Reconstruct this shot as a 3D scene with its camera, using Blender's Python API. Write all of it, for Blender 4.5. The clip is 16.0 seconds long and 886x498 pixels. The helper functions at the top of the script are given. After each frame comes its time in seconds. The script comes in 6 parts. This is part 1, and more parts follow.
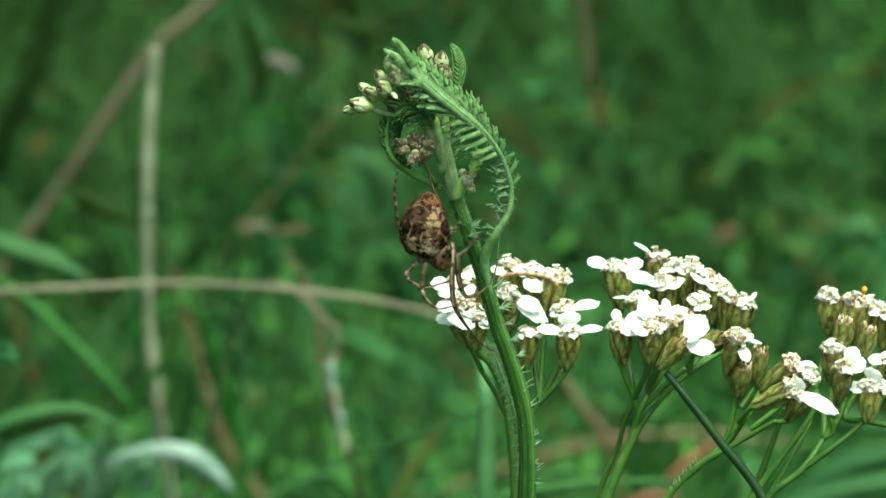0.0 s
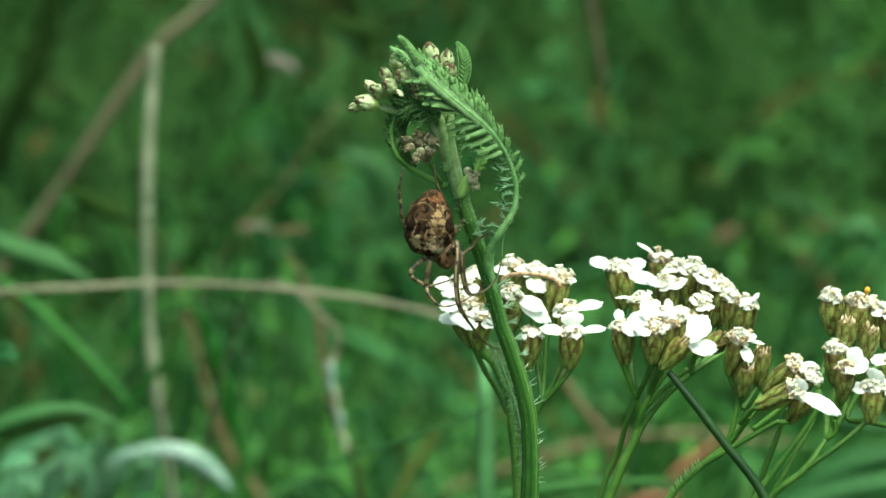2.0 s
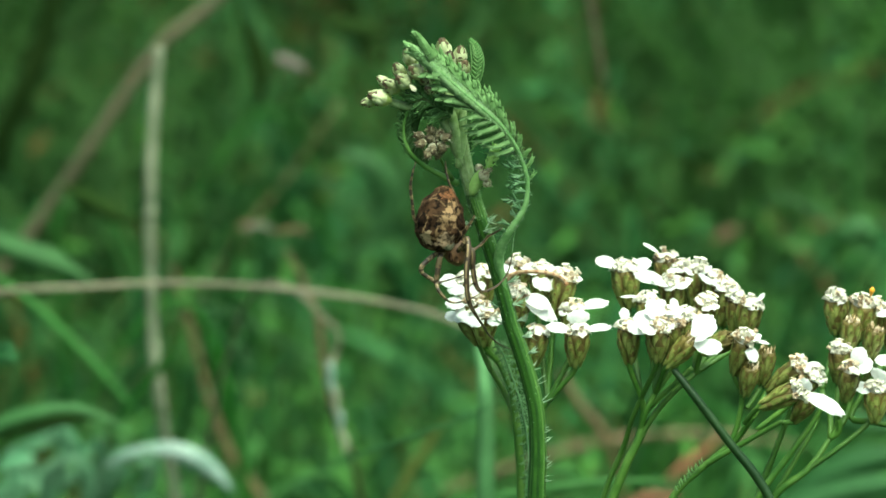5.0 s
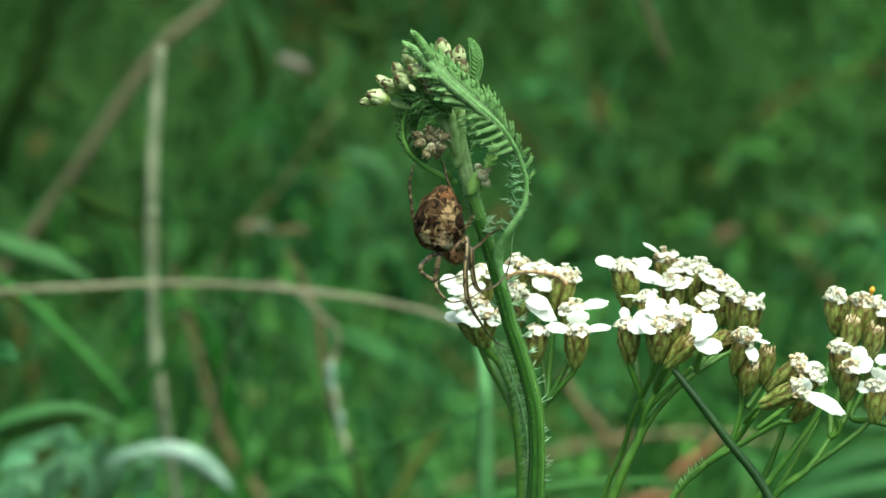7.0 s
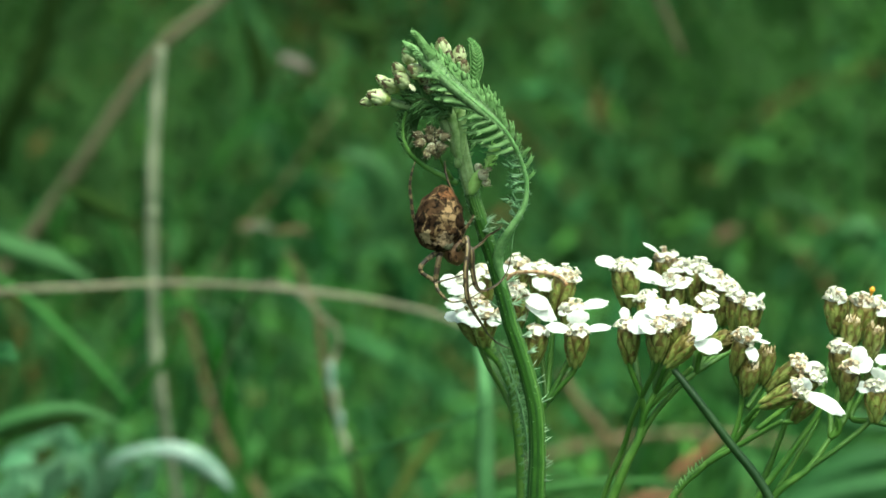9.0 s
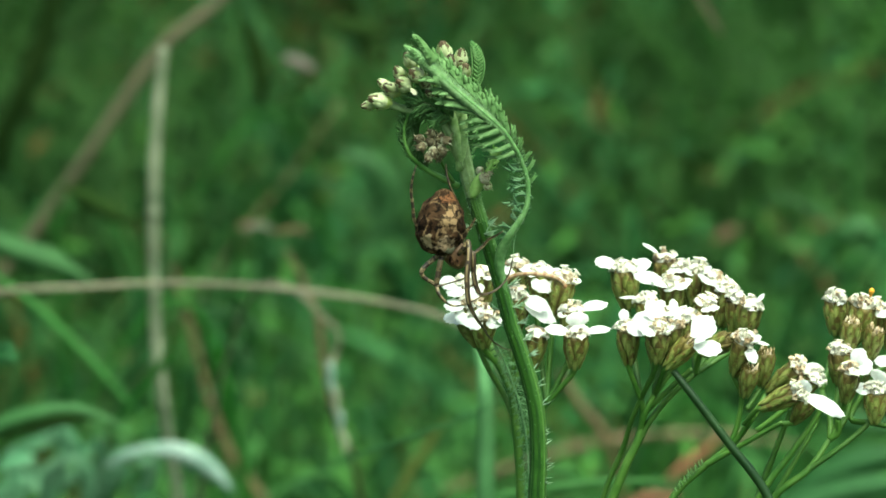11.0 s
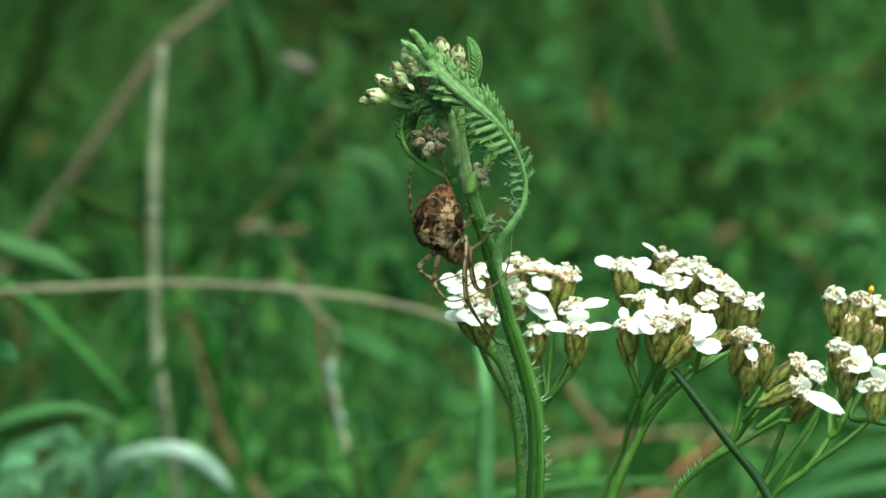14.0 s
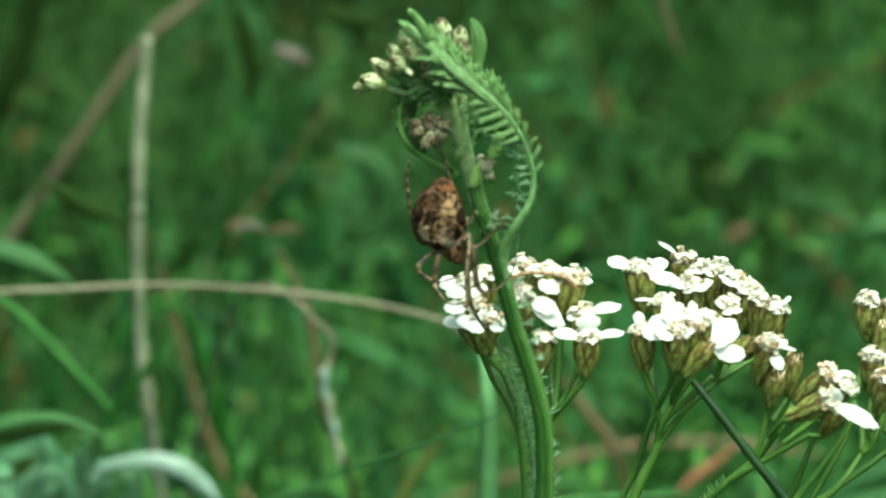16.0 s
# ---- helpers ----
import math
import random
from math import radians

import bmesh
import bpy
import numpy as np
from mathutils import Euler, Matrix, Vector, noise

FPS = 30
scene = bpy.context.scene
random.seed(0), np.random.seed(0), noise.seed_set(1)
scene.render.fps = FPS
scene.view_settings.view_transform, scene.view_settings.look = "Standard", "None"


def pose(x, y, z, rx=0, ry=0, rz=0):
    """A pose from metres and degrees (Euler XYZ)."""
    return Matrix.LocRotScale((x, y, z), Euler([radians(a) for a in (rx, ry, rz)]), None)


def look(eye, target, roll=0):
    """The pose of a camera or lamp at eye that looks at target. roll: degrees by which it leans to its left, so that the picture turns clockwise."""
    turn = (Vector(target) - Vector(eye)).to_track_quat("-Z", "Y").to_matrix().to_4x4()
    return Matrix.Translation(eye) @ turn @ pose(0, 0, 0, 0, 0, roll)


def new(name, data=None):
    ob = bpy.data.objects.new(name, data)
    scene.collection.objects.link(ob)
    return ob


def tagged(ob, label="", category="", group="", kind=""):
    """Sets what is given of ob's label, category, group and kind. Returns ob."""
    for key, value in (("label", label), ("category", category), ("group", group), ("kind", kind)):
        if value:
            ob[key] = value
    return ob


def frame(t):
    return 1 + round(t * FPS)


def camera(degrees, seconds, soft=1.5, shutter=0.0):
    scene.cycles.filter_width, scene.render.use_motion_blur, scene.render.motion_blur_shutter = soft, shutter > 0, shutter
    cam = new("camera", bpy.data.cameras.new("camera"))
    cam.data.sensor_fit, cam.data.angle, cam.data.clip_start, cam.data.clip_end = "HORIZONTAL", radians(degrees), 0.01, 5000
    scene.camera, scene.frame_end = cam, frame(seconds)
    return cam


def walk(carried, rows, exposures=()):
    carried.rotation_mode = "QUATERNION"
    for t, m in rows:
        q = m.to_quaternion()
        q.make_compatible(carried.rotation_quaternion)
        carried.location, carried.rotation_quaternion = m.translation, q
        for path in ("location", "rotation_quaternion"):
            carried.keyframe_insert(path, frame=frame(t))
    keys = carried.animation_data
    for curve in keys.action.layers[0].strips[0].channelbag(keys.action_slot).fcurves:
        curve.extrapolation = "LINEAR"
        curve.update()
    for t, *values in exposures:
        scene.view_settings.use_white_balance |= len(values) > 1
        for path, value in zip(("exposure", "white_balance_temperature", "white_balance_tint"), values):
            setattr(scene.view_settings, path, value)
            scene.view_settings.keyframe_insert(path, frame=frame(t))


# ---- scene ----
MM = 0.001

# ---- camera: a long lens on a stand; a short push in at the end ----
cam = camera(6.232, 16.0, soft=1.6)
cam.data.dof.use_dof = True
cam.data.dof.focus_distance = 1.188
cam.data.dof.aperture_fstop = 53.0
AIM = Vector((0.0, 0.0, 0.400))
EYE = Vector((0.0, -1.1738, 0.6495))


def nearer(k):
    return look(AIM + (EYE - AIM) / k, AIM)


walk(cam, [(0.0, nearer(1.0)), (15.5, nearer(1.0)), (15.6, nearer(1.012)), (15.75, nearer(1.040)), (16.0, nearer(1.085))],
     [(0.0, 0.80, 6350, -22.0), (16.0, 0.80, 6350, -22.0)])

# ---- light: a bright overcast sky over a shady meadow edge ----
world = bpy.data.worlds.new("sky")
scene.world = world
world.use_nodes = True
wn = world.node_tree.nodes
sky = wn.new("ShaderNodeTexSky")
sky.sky_type, sky.sun_disc = "NISHITA", False
sky.sun_elevation, sky.sun_rotation = radians(68), radians(151)
sky.air_density, sky.dust_density, sky.ozone_density = 1.0, 7.0, 0.2
world.node_tree.links.new(sky.outputs[0], wn["Background"].inputs[0])
wn["Background"].inputs[1].default_value = 0.155
sun = new("sun", bpy.data.lights.new("sun", "SUN"))
sun.data.energy, sun.data.angle, sun.data.color = 3.9, radians(50), (1.0, 0.97, 0.9)
sun.matrix_world = look((0.25, -0.45, 1.3), (0, 0, 0))


# ---- materials ----
def material(name, a, b, size, rough=0.55, bump=0.15, thin=0.0, detail=4.0, vary=0.25, spread=(0.35, 0.68), fine=6.0, each="object", gloss=0.35):
    """Two tones mixed by noise of that size in mm, with a finer grain, a light or dark cast per piece, and bump.
    thin: the share of light that passes through."""
    m = bpy.data.materials.new(name)
    m.use_nodes = True
    t, nodes, link = m.node_tree, m.node_tree.nodes, m.node_tree.links.new
    bsdf = nodes["Principled BSDF"]
    out = nodes["Material Output"]
    co = nodes.new("ShaderNodeTexCoord")
    big, grain = nodes.new("ShaderNodeTexNoise"), nodes.new("ShaderNodeTexNoise")
    big.inputs["Scale"].default_value, big.inputs["Detail"].default_value = 1000.0 / size, detail
    grain.inputs["Scale"].default_value, grain.inputs["Detail"].default_value = 1000.0 * fine / size, 3.0
    link(co.outputs["Object"], big.inputs["Vector"])
    link(co.outputs["Object"], grain.inputs["Vector"])
    ramp = nodes.new("ShaderNodeMapRange")
    ramp.inputs["From Min"].default_value, ramp.inputs["From Max"].default_value = spread
    link(big.outputs["Fac"], ramp.inputs["Value"])
    mix = nodes.new("ShaderNodeMix")
    mix.data_type = "RGBA"
    mix.inputs["A"].default_value, mix.inputs["B"].default_value = (*a, 1), (*b, 1)
    link(ramp.outputs["Result"], mix.inputs["Factor"])
    rnd = nodes.new("ShaderNodeObjectInfo" if each == "object" else "ShaderNodeNewGeometry")
    cast = nodes.new("ShaderNodeMapRange")
    cast.inputs["To Min"].default_value, cast.inputs["To Max"].default_value = 1 - vary, 1 + vary
    link(rnd.outputs["Random" if each == "object" else "Random Per Island"], cast.inputs["Value"])
    speck = nodes.new("ShaderNodeMapRange")
    speck.inputs["To Min"].default_value, speck.inputs["To Max"].default_value = 0.75, 1.25
    link(grain.outputs["Fac"], speck.inputs["Value"])
    prod = nodes.new("ShaderNodeMath")
    prod.operation = "MULTIPLY"
    link(cast.outputs["Result"], prod.inputs[0])
    link(speck.outputs["Result"], prod.inputs[1])
    tone = nodes.new("ShaderNodeVectorMath")
    tone.operation = "SCALE"
    link(mix.outputs["Result"], tone.inputs[0])
    link(prod.outputs["Value"], tone.inputs["Scale"])
    link(tone.outputs[0], bsdf.inputs["Base Color"])
    bsdf.inputs["Roughness"].default_value = rough
    bsdf.inputs["Specular IOR Level"].default_value = gloss
    if bump:
        bm_ = nodes.new("ShaderNodeBump")
        bm_.inputs["Strength"].default_value, bm_.inputs["Distance"].default_value = bump, size * 0.1 * MM
        link(grain.outputs["Fac"], bm_.inputs["Height"])
        link(bm_.outputs[0], bsdf.inputs["Normal"])
    if thin:
        glow, both = nodes.new("ShaderNodeBsdfTranslucent"), nodes.new("ShaderNodeMixShader")
        both.inputs[0].default_value = thin
        link(tone.outputs[0], glow.inputs["Color"])
        link(bsdf.outputs[0], both.inputs[1])
        link(glow.outputs[0], both.inputs[2])
        link(both.outputs[0], out.inputs["Surface"])
    return m


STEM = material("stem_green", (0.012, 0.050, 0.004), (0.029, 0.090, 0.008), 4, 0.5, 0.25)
# Lighter green for the stem's brighter sectors, side light put into colour.
STEM_LIT = material("stem_lit", (0.022, 0.078, 0.006), (0.050, 0.130, 0.014), 3, 0.5, 0.3)
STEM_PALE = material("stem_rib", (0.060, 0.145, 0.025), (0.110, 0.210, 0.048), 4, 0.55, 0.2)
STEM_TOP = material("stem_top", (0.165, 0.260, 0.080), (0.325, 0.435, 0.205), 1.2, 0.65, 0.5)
STALK = material("peduncle_green", (0.041, 0.108, 0.013), (0.082, 0.162, 0.027), 3, 0.5, 0.2)
LEAF = material("feather_leaf", (0.130, 0.250, 0.078), (0.220, 0.370, 0.145), 1.8, 0.65, 0.3, 0.45)
LEAF_UPPER = material("feather_leaf_upper", (0.066, 0.165, 0.036), (0.120, 0.250, 0.072), 2, 0.6, 0.3, 0.4)
LEAF_WEB = material("leaf_web", (0.130, 0.245, 0.082), (0.245, 0.385, 0.172), 1.0, 0.7, 0.6, 0.25)
LEAF_TUFT = material("pale_tuft", (0.20, 0.33, 0.19), (0.36, 0.48, 0.34), 2, 0.6, 0.1, 0.3)
LEAF_DARK = material("feather_leaf_dark", (0.058, 0.135, 0.034), (0.105, 0.205, 0.062), 2, 0.6, 0.3, 0.25)
LEAF_FINE = material("feather_leaf_fine", (0.085, 0.190, 0.080), (0.170, 0.300, 0.150), 1.6, 0.6, 0.3, 0.25)
LIME = material("young_leaf", (0.22, 0.40, 0.085), (0.36, 0.52, 0.18), 3, 0.5, 0.1, 0.25)
HAIR = material("hair", (0.26, 0.40, 0.22), (0.42, 0.55, 0.38), 2, 0.6, 0.0, 0.3)
BRACT = material("bract_olive", (0.108, 0.128, 0.024), (0.180, 0.198, 0.050), 1.8, 0.45, 0.15)
BRACT_KEEL = material("bract_keel", (0.200, 0.225, 0.055), (0.300, 0.310, 0.105), 1.8, 0.45, 0.15)
BRACT_EDGE = material("bract_edge", (0.072, 0.055, 0.012), (0.138, 0.106, 0.026), 1.2, 0.6, 0.2)
BUD = material("bud_cream", (0.150, 0.190, 0.062), (0.370, 0.405, 0.235), 1.4, 0.4, 0.1, spread=(0.35, 0.60))
BUD_FOOT = material("bud_foot", (0.21, 0.28, 0.07), (0.36, 0.42, 0.14), 1.6, 0.5, 0.1)
BUD_EDGE = material("bud_edge", (0.038, 0.026, 0.012), (0.105, 0.070, 0.036), 1.0, 0.6, 0.1)
PETAL = material("petal_white", (0.72, 0.735, 0.72), (0.80, 0.805, 0.79), 2, 0.6, 0.2, 0.38, vary=0.03)
FLORET = material("floret_cream", (0.67, 0.63, 0.52), (0.84, 0.82, 0.75), 1.2, 0.6, 0.2, 0.35, vary=0.08)
FLORET_OLD = material("floret_withered", (0.46, 0.33, 0.21), (0.74, 0.63, 0.48), 1.0, 0.7, 0.3, 0.3)
DEAD = material("dead_bud", (0.080, 0.062, 0.030), (0.300, 0.260, 0.155), 0.8, 0.8, 0.5)
WOOL = material("pale_wool", (0.36, 0.34, 0.22), (0.62, 0.60, 0.45), 0.8, 0.8, 0.4, 0.2)
ORANGE = material("anther_orange", (0.555, 0.222, 0.015), (0.629, 0.311, 0.030), 1.0, 0.6, 0.1)


# ---- mesh helpers; lengths in mm ----
def V(p):
    return Vector(p)


def curve(pts, n):
    """n + 1 points of a smooth line through pts, with their place along it from 0 to 1."""
    p = [V(q) for q in pts]
    if len(p) == 2:
        return [p[0].lerp(p[1], i / n) for i in range(n + 1)]
    p = [p[0] * 2 - p[1], *p, p[-1] * 2 - p[-2]]
    knot = [0.0]
    for q, r in zip(p, p[1:]):
        knot.append(knot[-1] + max((r - q).length, 1e-3) ** 0.5)
    out, spans = [], len(p) - 3
    for i in range(n + 1):
        u = i / n * spans
        k = min(int(u), spans - 1)
        a, b, c, d = p[k:k + 4]
        t0, t1, t2, t3 = knot[k:k + 4]
        t = t1 + (t2 - t1) * (u - k)
        e = a.lerp(b, (t - t0) / (t1 - t0))
        f = b.lerp(c, (t - t1) / (t2 - t1))
        g = c.lerp(d, (t - t2) / (t3 - t2))
        out.append(e.lerp(f, (t - t0) / (t2 - t0)).lerp(f.lerp(g, (t - t1) / (t3 - t1)), (t - t1) / (t2 - t1)))
    return out


def value(steps, s):
    """Linear between evenly spaced values."""
    if not isinstance(steps, (tuple, list)):
        return steps
    u = s * (len(steps) - 1)
    k = min(int(u), len(steps) - 2)
    return steps[k] + (steps[k + 1] - steps[k]) * (u - k)


def axes(way, hint=(0, -1, 0)):
    z = V(way).normalized()
    x = V(hint).cross(z)
    if x.length < 1e-4:
        x = V((1, 0, 0)).cross(z)
    x.normalize()
    return x, z.cross(x), z


def tube(bm, pts, radius, n=16, sides=8, ribs=0, slot=None, caps=True, rough=0.0):
    """A tapered round stem. ribs: raised lines along it; slot(s, k): the material of a face."""
    line = curve(pts, n)
    rings, hint = [], V((0.1, -1, 0.05))
    for i, p in enumerate(line):
        s = i / n
        way = line[min(i + 1, n)] - line[max(i - 1, 0)]
        x, y, z = axes(way, hint)
        r = value(radius, s)
        ring = []
        for k in range(sides):
            a = 2 * math.pi * k / sides
            q = r * (1 + (0.13 if ribs and k % ribs == 0 else 0)) * (1 + rough * (random.random() - 0.5))
            ring.append(bm.verts.new(p + (x * math.cos(a) + y * math.sin(a)) * q))
        rings.append(ring)
    for i in range(n):
        for k in range(sides):
            f = bm.faces.new((rings[i][k], rings[i][(k + 1) % sides], rings[i + 1][(k + 1) % sides], rings[i + 1][k]))
            if slot:
                f.material_index = slot((i + 0.5) / n, k)
    if caps:
        bm.faces.new(rings[0][::-1])
        bm.faces.new(rings[-1])


def spike(bm, a, way, length, r, bend=None, mat=0):
    """A thin pointed lobe or hair, flattened, with one bend."""
    x, y, z = axes(way, (random.random() - 0.5, -1, random.random() - 0.5))
    bend = bend or V((0, 0, 0))
    mid, tip = V(a) + z * length * 0.55, V(a) + z * length + bend
    lo = [bm.verts.new(V(a) + x * r * c + y * r * 0.6 * s) for c, s in ((1, 0), (0, 1), (-1, 0), (0, -1))]
    hi = [bm.verts.new(mid + x * r * 0.95 * c + y * r * 0.5 * s) for c, s in ((1, 0), (0, 1), (-1, 0), (0, -1))]
    top = bm.verts.new(tip)
    for k in range(4):
        j = (k + 1) % 4
        bm.faces.new((lo[k], lo[j], hi[j], hi[k])).material_index = mat
        bm.faces.new((hi[k], hi[j], top)).material_index = mat


def blade(bm, pts, width, face=(0, -1, 0.3), n=14, fold=0.25, thick=0.15, mat=0):
    """A grass blade or strap leaf: two skins with a keel."""
    line = curve(pts, n)
    rows = []
    for i, p in enumerate(line):
        way = (line[min(i + 1, n)] - line[max(i - 1, 0)]).normalized()
        side = way.cross(V(face))
        if side.length < 1e-4:
            side = V((1, 0, 0))
        side.normalize()
        nrm = side.cross(way).normalized()
        w = max(value(width, i / n), 0.02) / 2
        rows.append([bm.verts.new(q) for q in (p - side * w, p - nrm * w * fold, p + side * w, p - nrm * (w * fold + thick))])
    for a, b in zip(rows, rows[1:]):
        for k in range(4):
            j = (k + 1) % 4
            bm.faces.new((a[k], a[j], b[j], b[k])).material_index = mat
    bm.faces.new(rows[0])
    bm.faces.new(rows[-1][::-1])


def thing(name, base, label, category, group="", kind=""):
    """An Empty at the foot of a thing, base in mm."""
    return tagged(new(name), label, category, group, kind), base


def part(name, bm, materials, owner, label="", origin=None):
    """Links a bmesh in mm as one mesh under its owner, which stands at origin."""
    me = bpy.data.meshes.new(name)
    bmesh.ops.recalc_face_normals(bm, faces=bm.faces[:])
    bm.transform(Matrix.Diagonal((MM, MM, MM, 1)) @ Matrix.Translation(-V(origin)))
    for f in bm.faces:
        f.smooth = True
    bm.to_mesh(me)
    bm.free()
    for m in materials if isinstance(materials, (list, tuple)) else [materials]:
        me.materials.append(m)
    ob = new(name, me)
    ob.parent = owner
    return tagged(ob, label)


def at_base(ob, base):
    ob.location = V(base) * MM
    return ob


# ---- kinds of parts ----
def petal(bm, base, tip, width, face, cup=0.12):
    """A broad white ray petal with three teeth, slightly cupped and grooved."""
    base, tip = V(base), V(tip)
    way = tip - base
    side = way.cross(V(face)).normalized()
    nrm = side.cross(way).normalized()
    length, n, m = way.length, 9, 7
    rows = []
    for i in range(n + 1):
        s = i / n
        w = width / 2 * min(1.0, 0.34 + 1.5 * s) * (1 - max(0, s - 0.72) ** 2 * 5.2)
        row = []
        for k in range(m):
            u = k / (m - 1) * 2 - 1
            tooth = 0.055 * length * abs(math.sin(u * 1.5 * math.pi)) if i == n else 0
            groove = 0.03 * width * math.cos(u * 2 * math.pi)
            p = base + way * s - way.normalized() * (tooth + 0.12 * length * u * u * s) + side * w * u
            p += nrm * (groove - cup * width * u * u + 0.10 * length * math.sin(s * 2.6) + 0.03 * (random.random() - 0.5))
            row.append(bm.verts.new(p))
        rows.append(row)
    for a, b in zip(rows, rows[1:]):
        for k in range(m - 1):
            bm.faces.new((a[k], a[k + 1], b[k + 1], b[k]))


PROFILE = (0.30, 0.47, 0.66, 0.84, 0.96, 1.0, 0.96)
ACROSS = (-1.0, -0.82, -0.4, 0.0, 0.4, 0.82, 1.0)


def involucre(bm, top, axis, length, radius, ripe=0.0):
    """The cup of long overlapping bracts under a flower head, each with a pale keel and a brown rim."""
    radius = radius * 0.90
    x, y, z = axes(axis)
    foot = V(top) - z * length

    def skin(s, a, out=0.0):
        r = radius * value(PROFILE, min(max(s, 0), 1)) + out
        return foot + z * length * s + (x * math.cos(a) + y * math.sin(a)) * r

    n = 8
    rings = [[bm.verts.new(skin(i / n, 2 * math.pi * k / 12)) for k in range(12)] for i in range(n + 1)]
    for a, b in zip(rings, rings[1:]):
        for k in range(12):
            bm.faces.new((a[k], a[(k + 1) % 12], b[(k + 1) % 12], b[k])).material_index = 1
    bm.faces.new(rings[-1]).material_index = 1
    for low, high, around, lift in ((0.42, 1.04, 7, 0.02), (0.26, 0.84, 6, 0.08), (0.12, 0.62, 6, 0.12), (0.0, 0.40, 5, 0.14)):
        turn = random.random()
        for k in range(around):
            a0 = 2 * math.pi * (k + turn + 0.16 * random.random()) / around
            top_s = high + random.uniform(-0.06, 0.05)
            half = math.pi / around * random.uniform(0.86, 1.0)
            withered = random.random() < ripe
            grid = []
            for i in range(8):
                s = low + (top_s - low) * i / 7
                w = half * (0.50, 0.78, 0.95, 1.0, 0.94, 0.78, 0.50, 0.10)[i]
                out = lift + 0.05 * i / 7
                grid.append([bm.verts.new(skin(s, a0 + w * u, (out + 0.13 * (1 - u * u)) * radius)) for u in ACROSS])
            for i in range(7):
                for q in range(6):
                    f = bm.faces.new((grid[i][q], grid[i][q + 1], grid[i + 1][q + 1], grid[i + 1][q]))
                    f.material_index = 1 if (q in (0, 5) and i > 1) or i == 6 or withered and i > 3 else 2 if q in (2, 3) and 0 < i < 5 else 0


def florets(bm, top, axis, radius, count, tall, old):
    """The packed disc florets: small flared tubes with lobes."""
    x, y, z = axes(axis)
    dome = []
    for s, h in ((0.86, -0.3), (0.7, 0.35), (0.4, 0.7)):
        dome.append([bm.verts.new(V(top) + z * h * tall * 0.6 + (x * math.cos(math.pi * k / 5) + y * math.sin(math.pi * k / 5)) * radius * s) for k in range(10)])
    for a, b in zip(dome, dome[1:]):
        for k in range(10):
            bm.faces.new((a[k], a[(k + 1) % 10], b[(k + 1) % 10], b[k]))
    bm.faces.new(dome[-1])
    for i in range(count):
        q = math.sqrt((i + 0.5) / count)
        a = i * 2.39996 + random.random() * 0.5
        out = x * math.cos(a) + y * math.sin(a)
        way = (z + out * 1.1 * q + V([random.uniform(-0.3, 0.3) for _ in range(3)])).normalized()
        p = V(top) + out * radius * q * 0.72 + z * (0.45 - 0.6 * q * q) * tall * 0.6
        h = tall * random.uniform(0.5, 1.15) * (1.15 - 0.35 * q)
        withered = random.random() < 0.13 + old * 0.5
        mat = 1 if withered else 0
        fx, fy, fz = axes(way)
        r0, r1 = 0.24, random.uniform(0.26, 0.4) if withered else random.uniform(0.36, 0.54)
        turn, prev = random.random(), None
        for s, r, back in ((0, r0, 0), (0.5, r0 * 1.15, 0), (0.85, r1 * 0.85, 0), (1.0, r1 * 1.1, 0), (0.93, r1 * 1.45, 1)):
            ring = []
            for k in range(10):
                b = 2 * math.pi * (k + turn) / 10
                lobe = 1.0 if s < 0.9 else (1.14 if k % 2 else 0.80)
                sag = 0.14 * random.random() * h if back and k % 2 else 0
                ring.append(bm.verts.new(p + fz * (h * s - sag) + (fx * math.cos(b) + fy * math.sin(b)) * r * lobe))
            if prev:
                for k in range(10):
                    bm.faces.new((prev[k], prev[(k + 1) % 10], ring[(k + 1) % 10], ring[k])).material_index = mat
            if s == 1.0:
                rim = ring
            prev = ring
        hub = bm.verts.new(p + fz * h * 0.62)
        for k in range(10):
            bm.faces.new((rim[k], rim[(k + 1) % 10], hub)).material_index = mat


def flower_head(owner, origin, top, axis=(0, 0, 1), long=5.4, wide=1.75, petals=(), old=0.2, count=16, tall=1.25, ripe=0.15, closed=False):
    """A head: bract cup, disc florets, ray petals; petals as (dx, dy, dz, width) of the tip from the rim's middle."""
    bm = bmesh.new()
    involucre(bm, top, axis, long, wide, ripe)
    ob = part("flower_head", bm, [BRACT, BRACT_EDGE, BRACT_KEEL], owner, "", origin)
    bm = bmesh.new()
    if closed:
        x, y, z = axes(axis)
        for i in range(14):
            a = i * 2.4
            spike(bm, V(top) + (x * math.cos(a) + y * math.sin(a)) * wide * 0.6 - z * 0.4, z + V([random.uniform(-0.35, 0.35) for _ in range(3)]), random.uniform(0.9, 1.9), 0.2, mat=random.choice((1, 1, 2, 2, 2)))
    else:
        florets(bm, top, axis, wide * 0.95, count, tall, old)
    part("disc", bm, [FLORET, FLORET_OLD, BRACT_EDGE], ob, "", origin)
    for dx, dy, dz, w in petals:
        d = V((dx, dy, dz))
        bm = bmesh.new()
        start = V(top) + d.normalized() * wide * 0.45 + V(axis).normalized() * 0.35
        face = V(axis).normalized() + V((0, -0.55, 0.25)) + V([random.uniform(-0.2, 0.2) for _ in range(3)])
        petal(bm, start, V(top) + d, w, face)
        part("ray_petal", bm, PETAL, ob, "", origin)
    return ob


